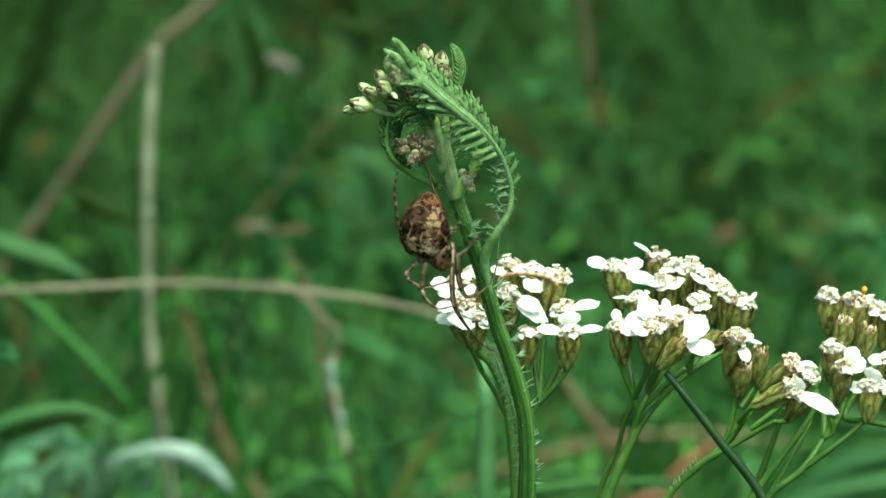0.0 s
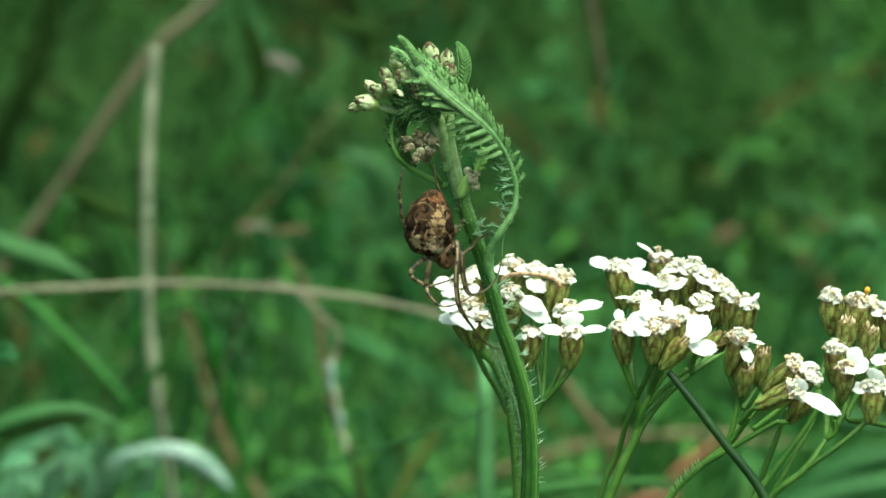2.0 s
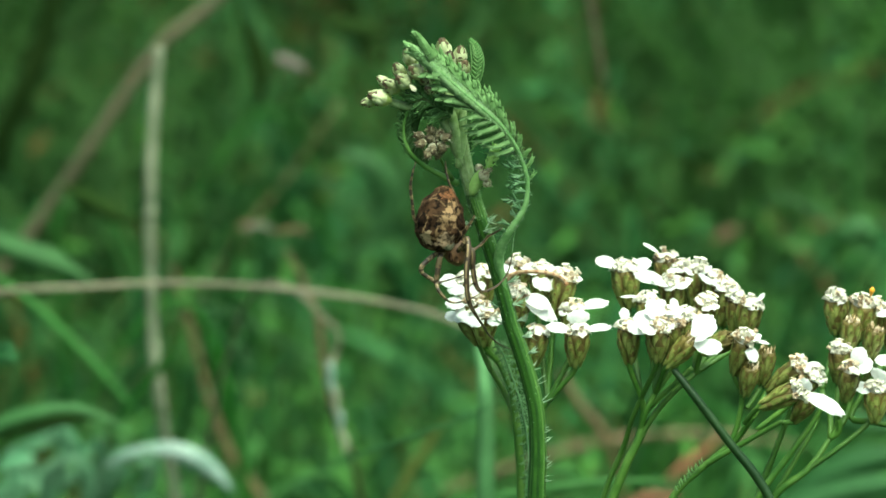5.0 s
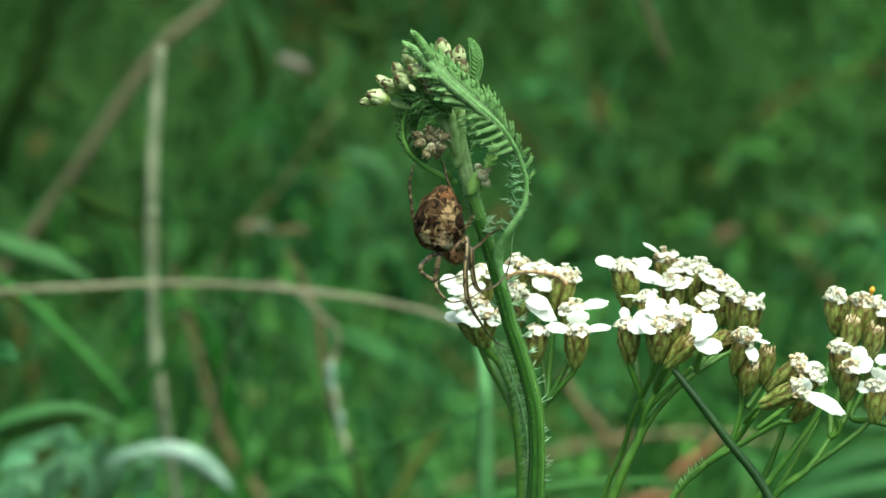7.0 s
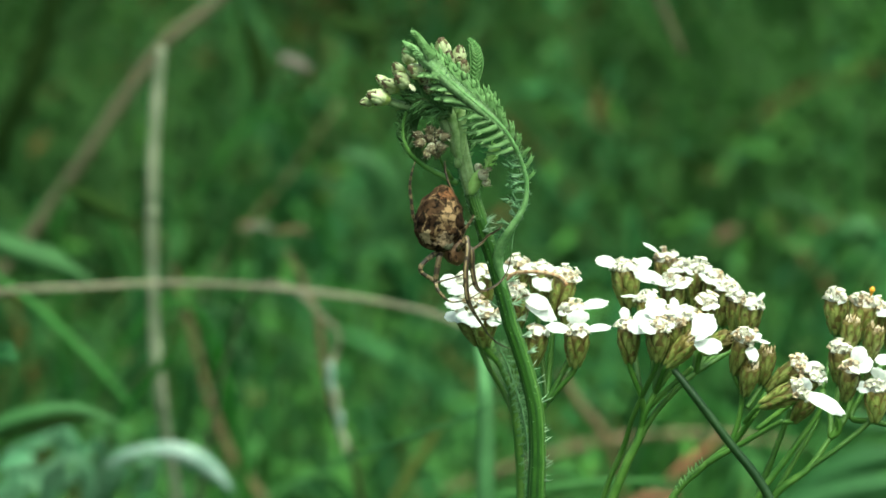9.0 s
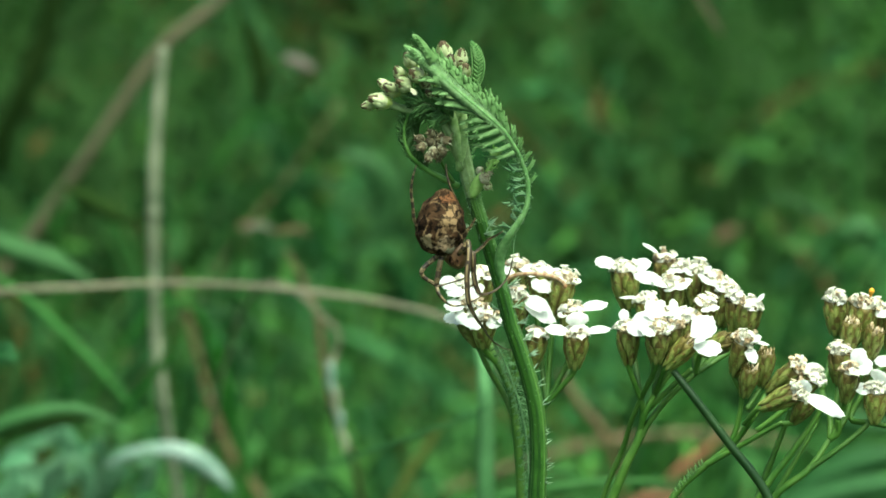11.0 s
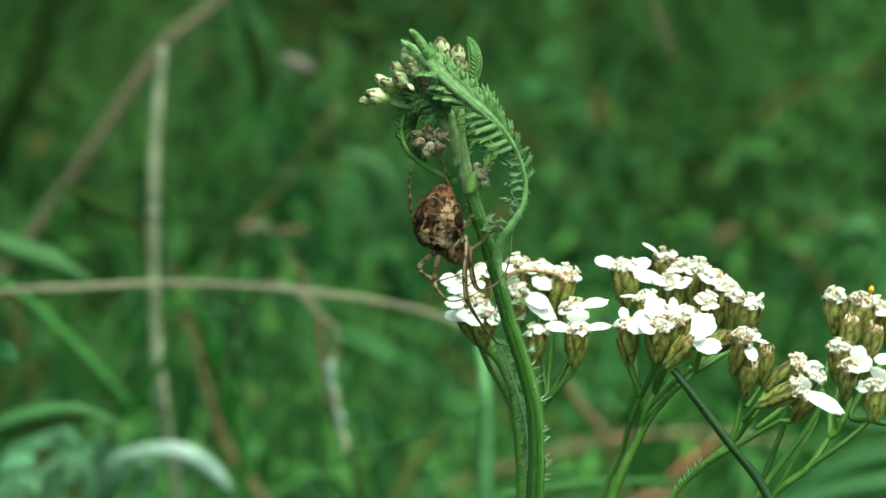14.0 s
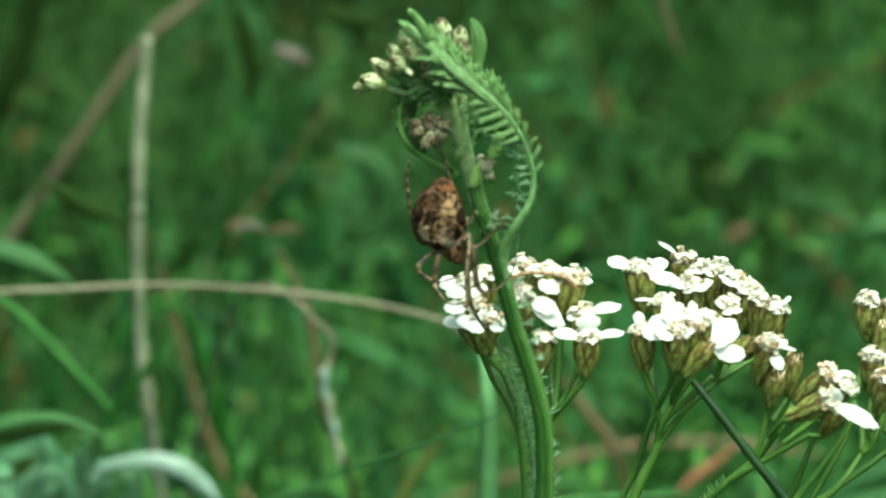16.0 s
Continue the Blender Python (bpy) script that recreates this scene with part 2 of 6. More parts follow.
def feather(bm, pts, r, reach, n=44, face=(0, -1, 0), lobes=4, sides=(1, 1), lean=0.7, fat=0.2):
    """The twice-cut leaflets along a leaf's midrib; reach: their length along it; sides: share on either side."""
    line = curve(pts, n)
    for i in range(1, n):
        way = (line[i + 1] - line[i - 1]).normalized()
        for sign, share in zip((1, -1), sides):
            L = value(reach, i / n) * share * random.uniform(0.8, 1.2)
            if L < 0.15:
                continue
            side = way.cross(V(face)).normalized() * sign
            d = (side * (1.1 - 0.5 * lean) + way * lean + V([random.uniform(-0.35, 0.35) for _ in range(3)])).normalized()
            root = line[i] + side * r * 0.5
            spike(bm, root, d, L, fat, way * 0.2 * L)
            for k in range(lobes):
                u = 0.25 + 0.6 * k / max(lobes - 1, 1)
                e = (d + V([random.uniform(-0.9, 0.9) for _ in range(3)]) + way * 0.35).normalized()
                spike(bm, root + d * L * u, e, L * random.uniform(0.28, 0.48), fat * 0.8)


def leaflets(bm, pts, reach, n, sign, width, face=(0, -1, 0), lean=1.2, start=0.0, front=0.0, fuzz=True):
    """Flat pointed leaflets that overlap along one side of a midrib, each with two teeth."""
    line = curve(pts, n)
    for i in range(1, n):
        way = (line[i + 1] - line[i - 1]).normalized()
        side = way.cross(V(face)).normalized() * sign
        L = value(reach, i / n) * random.uniform(0.75, 1.2)
        d = (side + way * lean * random.uniform(0.85, 1.15) + V(face) * random.uniform(-0.05, 0.25)).normalized()
        root = line[i] + side * start + V((0, -front, 0))
        tip = root + d * L + way * 0.25 * L * random.uniform(0.4, 1.4)
        mid = root + d * L * 0.5
        f = V(face) + V([random.uniform(-0.3, 0.3) for _ in range(3)])
        blade(bm, [root, mid, tip], (width * 0.8, width, width * 0.8, width * 0.12), f, 7, 0.25, 0.12)
        for u in (0.4, 0.65):
            e = (d + side * random.uniform(-0.1, 0.9) + V([random.uniform(-0.4, 0.4) for _ in range(3)])).normalized()
            q = root + d * L * u
            blade(bm, [q, q + e * L * 0.22, q + e * L * random.uniform(0.35, 0.5)], (width * 0.4, width * 0.45, width * 0.1), f, 4, 0.2, 0.1)
        if fuzz:
            for _ in range(7):
                u = random.uniform(0.15, 1.0)
                e = (side * random.uniform(-1, 1) + way * random.uniform(-0.3, 1) + V(face) * random.uniform(0, 0.8)).normalized()
                spike(bm, root.lerp(tip, u), e, random.uniform(0.35, 0.8), 0.03)


def hairs(bm, pts, radius, count, length, spread=0.6, n=60):
    line = curve(pts, n)
    for _ in range(count):
        i = random.randrange(1, n)
        way = (line[i + 1 if i < n else i] - line[i - 1]).normalized()
        x, y, z = axes(way)
        a = random.random() * 2 * math.pi
        out = x * math.cos(a) + y * math.sin(a)
        spike(bm, line[i] + out * radius * 0.9, out + way * random.uniform(-0.9, spread + 0.7), length * random.uniform(0.3, 1.3), 0.03)


# ---- ground ----
def ground():
    soil = material("meadow_soil", (0.01, 0.022, 0.005), (0.026, 0.055, 0.011), 90, 0.9, 0.6, fine=9)
    bm = bmesh.new()
    n = 60
    grid = []
    for i in range(n + 1):
        row = []
        for k in range(n + 1):
            x, y = (i / n * 2 - 1), (k / n * 2 - 1)
            x, y = 200000 * x * abs(x) ** 3, 200000 * y * abs(y) ** 3
            row.append(bm.verts.new((x, y, 18 * noise.noise(V((x / 400, y / 400, 0))) - 6)))
        grid.append(row)
    for i in range(n):
        for k in range(n):
            bm.faces.new((grid[i][k], grid[i + 1][k], grid[i + 1][k + 1], grid[i][k + 1]))
    ob = part("ground", bm, soil, None, "", (0, 0, 0))
    tagged(ob, "dark mossy meadow soil under the grass", "ground", kind="structure")


ground()


# ---- the tall yarrow stalk in front ----
STALK_BASE = (12.0, 6.0, 0.0)
STALK_LINE = [STALK_BASE, (14.0, 3.0, 180.0), (14.5, 0.0, 330.0), (13.8, 0.0, 362.2), (14.0, 0.0, 368.4), (13.6, 0.0, 376.1), (11.9, 0.0, 383.0), (9.9, 0.0, 389.0), (8.3, 0.0, 395.0),
              (7.1, 0.0, 399.2), (5.5, 0.0, 404.3), (3.9, 0.0, 409.4), (2.7, 0.0, 414.5), (1.8, 0.0, 418.8), (1.2, 0.0, 422.1)]


def bud(bm, at, axis, long=2.6, wide=1.15, tipped=0.5):
    """A closed flower bud: a green foot and long cream bracts, some with a brown rim near the tip."""
    x, y, z = axes(axis)
    shape = (0.42, 0.80, 0.98, 1.0, 0.88, 0.66, 0.26)

    def skin(s, a, out):
        return V(at) + z * long * (s - 0.5) + (x * math.cos(a) + y * math.sin(a)) * (wide * value(shape, min(max(s, 0), 1)) + out)

    rings = [[bm.verts.new(skin(i / 6, math.pi * k / 5, 0)) for k in range(10)] for i in range(7)]
    for i, (a, b) in enumerate(zip(rings, rings[1:])):
        for k in range(10):
            bm.faces.new((a[k], a[(k + 1) % 10], b[(k + 1) % 10], b[k])).material_index = 2 if i < 2 else 1
    bm.faces.new(rings[-1]).material_index = 1
    for j, (low, high, around) in enumerate(((0.30, 1.04, 4), (0.12, 0.86, 4), (0.0, 0.60, 4))):
        for k in range(around):
            a0 = 2 * math.pi * (k + 0.5 * (j % 2)) / around + 0.5 * random.random()
            brown = random.random() < tipped
            grid = []
            for i in range(7):
                s, w = low + (high - low) * i / 6, 0.74 * (0.75, 0.95, 1.0, 0.97, 0.85, 0.62, 0.20)[i]
                grid.append([bm.verts.new(skin(s, a0 + w * u, (0.03 + 0.06 * j + 0.13 * (1 - u * u)) * wide)) for u in (-1, -0.8, -0.4, 0, 0.4, 0.8, 1)])
            for i in range(6):
                for q in range(6):
                    rim = brown and (q in (0, 5) and i > 3 or i == 5)
                    bm.faces.new((grid[i][q], grid[i][q + 1], grid[i + 1][q + 1], grid[i + 1][q])).material_index = 1 if rim else 2 if i < (1, 2, 3)[j] else 0


def lobe(bm, root, mid, tip, width, teeth):
    """One soft pointed lobe of the leaf, with a few teeth along its outer edge and a down of hair."""
    line = curve([root, mid, tip], 8)
    face = V((random.uniform(-0.2, 0.2), -1, random.uniform(0.4, 0.8)))
    blade(bm, line, (width * 0.9, width, width * 0.85, width * 0.6, width * 0.1), face, 8, 0.25, 0.15)
    way = (V(tip) - V(root)).normalized()
    side = way.cross(face).normalized() * teeth
    for k in (4, 6):
        e = (way * 1.3 + side * random.uniform(0.2, 0.6)).normalized()
        q = line[k] + side * width * 0.2
        blade(bm, [q, q + e * width * 0.5, q + e * width * random.uniform(0.7, 1.1)], (width * 0.45, width * 0.4, width * 0.08), face, 4, 0.2, 0.1)
    for _ in range(14):
        k = random.randrange(1, 9)
        spike(bm, line[k], way * random.uniform(-0.2, 1) + side * random.uniform(-1, 1) + face * random.uniform(0, 0.6), random.uniform(0.3, 0.7), 0.03)


def sprigs(bm, pts, n, length, sign, face=(0, -1, 0), lean=0.2, fat=0.2, forks=4):
    """Loose forked leaflets along one side of a midrib, uneven in length and turn."""
    line = curve(pts, n * 3)
    for i in range(2, n * 3 - 1, 3):
        way = (line[i + 1] - line[i - 1]).normalized()
        side = way.cross(V(face)).normalized() * sign
        L = value(length, i / (n * 3)) * random.uniform(0.7, 1.25)
        d = (side + way * (lean + random.uniform(-0.4, 0.4)) + V(face) * random.uniform(-0.4, 0.6)).normalized()
        spike(bm, line[i], d, L, fat, way * L * 0.25)
        for k in range(forks):
            e = (d + way * random.uniform(-1.1, 1.3) + V(face) * random.uniform(-0.5, 0.7)).normalized()
            spike(bm, line[i] + d * L * random.uniform(0.25, 0.85), e, L * random.uniform(0.3, 0.6), fat * 0.85, way * 0.12 * L)


def stalk():
    ob, o = thing("yarrow_stalk", STALK_BASE, "ribbed green yarrow stalk with feathery leaf and unopened cream buds", "plant")
    at_base(ob, o)
    bm = bmesh.new()
    # Pale ribs and top; dark left and lighter right paint in light from the right.
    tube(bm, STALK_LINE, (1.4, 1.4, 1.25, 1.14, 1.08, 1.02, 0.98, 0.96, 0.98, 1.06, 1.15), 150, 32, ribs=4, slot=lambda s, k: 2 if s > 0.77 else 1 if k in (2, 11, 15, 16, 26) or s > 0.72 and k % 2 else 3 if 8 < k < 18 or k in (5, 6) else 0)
    stem = part("stem", bm, [STEM, STEM_PALE, STEM_TOP, STEM_LIT], ob, "ribbed hairy green stem", o)
    bm = bmesh.new()
    hairs(bm, STALK_LINE[3:-4], 1.0, 500, 0.5)
    hairs(bm, STALK_LINE[-5:], 1.05, 700, 0.5)
    part("stem_hair", bm, HAIR, stem, "", o)["kind"] = "stuff"
    # tiny cut leaflets that stand off the stem
    for a, sgn in (((14.9, 0.0, 372.3), 1), ((15.0, 0.0, 370.4), 1), ((15.3, 0.0, 367.8), 1), ((15.2, 0.0, 366.5), 1), ((15.1, 0.0, 365.0), 1), ((14.6, 0.0, 376.6), 1), ((14.0, 0.0, 379.6), 1), ((13.4, 0.0, 381.7), 1), ((6.2, 0.0, 403.9), 1),
                   ((7.0, 0.0, 404.2), 1), ((3.3, 0.0, 403.5), -1), ((6.5, -1.0, 402.9), 1), ((10.0, -0.5, 395.0), 1), ((10.9, -0.5, 391.8), 1), ((11.5, -0.5, 389.3), 1), ((12.3, -0.5, 386.8), 1), ((13.1, -0.5, 384.4), 1), ((7.3, 1.0, 391.0), -1), ((8.2, 1.0, 388.5), -1)):
        bm = bmesh.new()
        for k in range(3 if a[2] < 382 else 7):
            d = V((sgn * random.uniform(0.5, 1), random.uniform(-0.6, 0.3), random.uniform(-0.1, 0.8)))
            spike(bm, V(a) - V((sgn * 0.7, 0, 0)), d, random.uniform(1.3, 2.5), 0.09, V((0.2, 0, random.uniform(-0.6, 0.4))))
        part("leaflet", bm, LEAF_TUFT, stem, "", o)["kind"] = "stuff"

    # the long arching leaf
    rib = [(9.3, -0.3, 393.2), (8.1, -0.9, 397.9), (8.5, -1.8, 401.0), (10.1, -3.0, 404.0), (11.9, -3.0, 407.2), (12.2, -3.0, 410.9), (11.4, -3.0, 413.9), (10.3, -3.5, 416.5), (8.6, -4.0, 419.1), (6.4, -5.0, 421.4), (4.2, -5.5, 423.4), (2.0, -6.0, 425.4), (-0.2, -6.0, 427.5), (-2.1, -6.0, 429.4), (-3.8, -6.0, 430.7)]
    bm = bmesh.new()
    tube(bm, rib, (0.3, 0.78, 0.72, 0.55, 0.42, 0.36, 0.34, 0.32, 0.28, 0.24, 0.20, 0.18, 0.16, 0.14, 0.10), 84, 10, rough=0.25)
    leaf = part("leaf", bm, material("leaf_rib", (0.085, 0.185, 0.055), (0.165, 0.290, 0.110), 1.0, 0.7, 0.6, 0.2), ob, "long feathery arching leaf", o)
    bm = bmesh.new()
    sprigs(bm, rib[2:8], 13, (1.0, 2.0, 2.7, 3.1, 3.1), -1, (0, -1, 0.1), 0.1, 0.25, 5)
    sprigs(bm, rib[2:6], 6, (0.6, 0.9, 1.2), 1, (0, -1, 0.1), 1.6, 0.17, 2)
    part("leaf_fringe", bm, LEAF_FINE, leaf, "", o)["kind"] = "stuff"
    # broad lobes folded down off the far side of the midrib, and short ones that stand up along the near side
    down = [((0.5, -5.2, 426.5), (-1.6, -5.6, 427.4), (-3.3, -5.3, 427.5), 1.1), ((2.3, -5.0, 424.8), (0.5, -5.4, 425.5), (-1.8, -5.1, 425.7), 1.2), ((4.0, -4.9, 423.1), (1.3, -5.3, 423.8), (-1.3, -5.0, 424.3), 1.3), ((5.1, -4.7, 422.0), (2.6, -5.1, 422.8), (0.5, -4.8, 423.1), 1.0), ((6.1, -4.6, 421.1), (4.2, -5.0, 421.2), (2.3, -4.7, 420.7), 0.8), ((6.9, -4.4, 420.5), (4.8, -4.8, 420.0), (2.8, -4.5, 419.6), 0.75), ((7.9, -4.3, 419.4), (5.5, -4.7, 418.8), (3.3, -4.4, 418.6), 0.75), ((8.8, -4.1, 418.4), (6.1, -4.5, 417.5), (4.0, -4.2, 417.3), 0.7), ((9.6, -4.0, 417.2), (7.3, -4.4, 416.5), (5.1, -4.1, 416.9), 0.65), ((10.2, -3.8, 416.1), (8.1, -4.2, 415.5), (6.1, -3.9, 415.5), 0.6)]
    stand = [((-0.2, -5.6, 427.6), (-2.0, -5.9, 430.2), (-3.5, -5.5, 432.3), 1.3), ((1.0, -5.4, 426.6), (-0.8, -5.7, 429.3), (-2.3, -5.3, 431.4), 1.3), ((2.0, -5.2, 425.5), (0.3, -5.5, 428.4), (-1.2, -5.1, 430.7), 1.4), ((3.1, -5.0, 424.4), (1.6, -5.3, 427.4), (0.2, -4.9, 429.8), 1.4), ((4.3, -4.8, 423.2), (2.8, -5.1, 426.2), (1.5, -4.7, 428.6), 1.4), ((5.5, -4.6, 422.4), (4.1, -4.9, 424.9), (3.1, -4.5, 427.1), 1.2), ((6.5, -4.4, 421.5), (5.5, -4.7, 423.9), (4.6, -4.3, 425.8), 1.2), ((7.4, -4.2, 420.6), (6.8, -4.5, 422.9), (6.0, -4.1, 425.0), 1.1), ((8.3, -4.0, 419.7), (7.8, -4.3, 422.0), (6.9, -3.9, 424.3), 1.1), ((9.1, -3.8, 418.5), (8.8, -4.1, 420.4), (8.1, -3.7, 422.0), 0.9), ((9.9, -3.6, 417.3), (10.1, -3.9, 418.5), (9.8, -3.5, 419.7), 0.8), ((10.6, -3.4, 415.9), (11.1, -3.7, 417.0), (10.9, -3.3, 417.9), 0.7), ((11.4, -3.2, 414.3), (12.2, -3.5, 415.4), (12.4, -3.1, 415.7), 0.6), ((11.9, -3.0, 412.8), (12.7, -3.3, 413.8), (12.9, -2.9, 414.6), 0.6), ((12.2, -2.8, 410.9), (12.9, -3.1, 411.6), (13.2, -2.7, 412.2), 0.55)]
    for lobes, m, teeth in ((down, LEAF, -1), (stand, LEAF, 1)):
        bm = bmesh.new()
        for root, mid, tip, w in lobes:
            front = V((0, -1.3 if teeth < 0 else 0.2, 0))
            lobe(bm, V(root) + front * 0.6, V(mid) + front, V(tip) + (V(tip) - V(mid)) * 0.2 + front * 0.7, w * (1.25 if teeth < 0 else 1.1), teeth)
        part("leaf_fringe", bm, m, leaf, "", o)["kind"] = "stuff"
    # the smooth woolly lamina along the upper half of the midrib
    bm = bmesh.new()
    blade(bm, [V(q) + V((-0.1, -0.1, -0.1)) for q in rib[6:]], (0.5, 0.9, 1.3, 1.7, 2.0, 2.2, 2.4, 2.2, 1.0), (0.1, -1, 0.8), 60, -0.10, 0.15)
    hairs(bm, rib[5:], 0.9, 900, 0.6, 0.9)
    part("lamina", bm, LEAF_WEB, leaf, "", o)
    bm = bmesh.new()
    hairs(bm, rib[1:], 0.5, 420, 0.55, 0.9)
    part("leaf_hair", bm, HAIR, leaf, "", o)["kind"] = "stuff"
    # the two tips of the leaf, one hooked
    for tip, m in (([(-1.6, -6.2, 429.6), (-2.6, -6.3, 431.3), (-3.5, -6.3, 432.7), (-4.3, -6.3, 433.6), (-4.8, -6.2, 433.8)], LEAF), ([(-2.6, -6.4, 429.8), (-3.8, -6.5, 430.9), (-4.9, -6.6, 431.7), (-6.0, -6.6, 432.4)], LEAF_WEB), ([(-2.6, -6.2, 429.2), (-3.8, -6.3, 430.2), (-4.9, -6.4, 430.7), (-5.9, -6.4, 430.9)], LEAF_WEB)):
        bm = bmesh.new()
        blade(bm, tip, (1.5, 1.4, 1.1, 0.8, 0.3), (0.1, -1, 0.4), 14, 0.3, 0.25)
        for k in range(1, 6):
            q = curve(tip, 8)[k]
            for sgn in (-1, 1):
                spike(bm, q, V((-0.9 + sgn * 0.35, -0.2, 0.6 + sgn * 0.35)), random.uniform(0.6, 1.0), 0.14)
        hairs(bm, tip, 0.5, 60, 0.5, n=20)
        part("leaf_tip", bm, m, leaf, "", o)

    # a dark leaf that curls under the buds
    rib = [(2.0, 1.0, 409.7), (-0.7, 0.0, 411.3), (-3.2, -1.0, 413.0), (-5.2, -2.0, 415.3), (-6.0, -2.0, 418.1), (-5.3, -2.0, 421.2), (-3.2, -2.0, 423.0), (-0.2, -2.0, 423.7)]
    bm = bmesh.new()
    tube(bm, rib, (0.55, 0.42, 0.36, 0.32, 0.3, 0.26, 0.2), 40, 8)
    leaf = part("leaf", bm, STEM_PALE, ob, "dark curled feathery leaf", o)
    bm = bmesh.new()
    feather(bm, rib, 0.35, (0.0, 0.1, 0.5, 1.4, 2.0, 2.4, 2.6, 2.4), 50, (0, -1, 0), 5, (1.2, 0.4), 0.7, 0.19)
    feather(bm, rib[3:], 0.35, (1.2, 2.2, 2.6, 2.6), 26, (0.5, -0.6, 0.3), 5, (1.0, 0.5), 0.6, 0.22)
    leaflets(bm, rib[3:], (1.2, 1.8, 2.4, 2.4), 14, 1, 0.9, (0, -1, 0.2), 0.9)
    leaflets(bm, rib[3:], (0.8, 1.4, 1.8, 2.0), 14, -1, 0.8, (0, -1, 0.2), 0.9)
    part("leaf_fringe", bm, LEAF_DARK, leaf, "", o)["kind"] = "stuff"

    bm = bmesh.new()
    blade(bm, [V(q) + V((0.9, 0.6, 0.2)) for q in rib[2:]], (0.6, 1.6, 2.6, 3.2, 3.0, 1.0), (0, -1, 0.2), 30, 0.2, 0.2)
    part("lamina", bm, LEAF_DARK, leaf, "", o)
    # stout short stalks bunched at the head of the stem
    for q in ((-1.9, -1.2, 423.6), (0.0, -1.6, 425.0), (2.7, -1.0, 423.8)):
        bm = bmesh.new()
        a = V((2.6 - 0.2 * q[0], -0.4, 412.4))
        tube(bm, [a, a.lerp(V(q), 0.5) + V((0.3, -0.3, -0.3)), q], (0.5, 0.8, 0.72, 0.62, 0.3), 14, 10, rough=0.15)
        hairs(bm, [a, a.lerp(V(q), 0.5), q], 0.75, 60, 0.4, n=20)
        part("bud_stalk", bm, STEM_TOP, ob, "", o)

    # the leaf that stands up behind the buds, with its pale veins and rim
    bm = bmesh.new()
    blade(bm, [(4.3, 2.0, 424.3), (4.8, 2.0, 426.4), (4.9, 2.0, 428.5), (4.5, 2.0, 430.0), (3.7, 2.0, 431.2)], (1.2, 1.7, 1.9, 1.6, 0.6), (0.3, -1, 0), 16, 0.2)
    upright = part("leaf", bm, LEAF_UPPER, ob, "small upright leaf", o)
    bm = bmesh.new()
    line = curve([(4.3, 1.5, 424.2), (4.8, 1.5, 426.3), (4.9, 1.5, 428.4), (4.5, 1.5, 429.9), (3.7, 1.5, 431.1)], 14)
    for k in range(1, 13):
        for sgn in (-1, 1):
            spike(bm, line[k], V((sgn * 0.8, -0.1, 0.75)), 1.1 if k < 10 else 0.8, 0.13, V((0, 0, 0.15)))
    for sgn in (-1, 1):
        tube(bm, [q + V((sgn * w, 0.1, 0)) for q, w in zip(line[::3], (0.6, 0.85, 0.9, 0.8, 0.4))], (0.12, 0.12, 0.1), 12, 5)
    part("leaf_vein", bm, LEAF, upright, "", o)
    # middle leaflets tucked between stem and leaf
    bm = bmesh.new()
    feather(bm, [(3.2, 1.0, 412.6), (3.8, 1.0, 415.0), (4.0, 0.0, 418.1), (3.1, -2.0, 420.8)], 0.4, (0.4, 1.0, 1.6, 1.4), 14, (0, -1, 0), 4, (1, 0.0), 0.7, 0.15)
    part("leaf_fringe", bm, LEAF, ob, "", o)["kind"] = "stuff"
    bm = bmesh.new()
    feather(bm, [(1.3, -3.0, 420.6), (-0.7, -4.0, 422.1), (-3.0, -4.0, 423.3), (-4.5, -4.0, 422.8)], 0.4, (2.0, 2.6, 2.6, 1.4), 24, (0, -1, 0.2), 4, (1, 1), 0.6, 0.2)
    part("leaf_fringe", bm, LEAF_DARK, ob, "", o)["kind"] = "stuff"

    # the thickened head of the stem
    bm = bmesh.new()
    tube(bm, [(1.6, 0.0, 420.0), (1.0, -1.0, 422.3), (0.1, -1.0, 424.0), (-0.7, -1.0, 424.9)], (1.12, 1.15, 1.1, 0.6), 12, 14, rough=0.15)
    hairs(bm, [(1.6, 0.0, 420.0), (1.0, -1.0, 422.3), (-0.7, -1.0, 424.9)], 1.1, 160, 0.5)
    part("receptacle", bm, STEM_TOP, ob, "", o)
    for q in ((-9.6, -3.0, 423.4), (-6.5, -3.0, 425.3), (-4.1, -3.0, 427.1), (-0.1, 0.0, 429.9), (2.6, 0.0, 428.5), (-7.8, -3.0, 425.3), (-4.9, -2.0, 429.3)):
        bm = bmesh.new()
        tube(bm, [(0.7, -1.0, 422.3), (V((0.7, -1.0, 422.3)) + V(q)) / 2 + V((0, 0, -1.2)), q], (0.7, 0.6, 0.55), 8, 8, rough=0.1)
        hairs(bm, [(0.7, -1.0, 422.3), q], 0.6, 60, 0.6, n=20)
        part("bud_stalk", bm, STEM_TOP, ob, "", o)
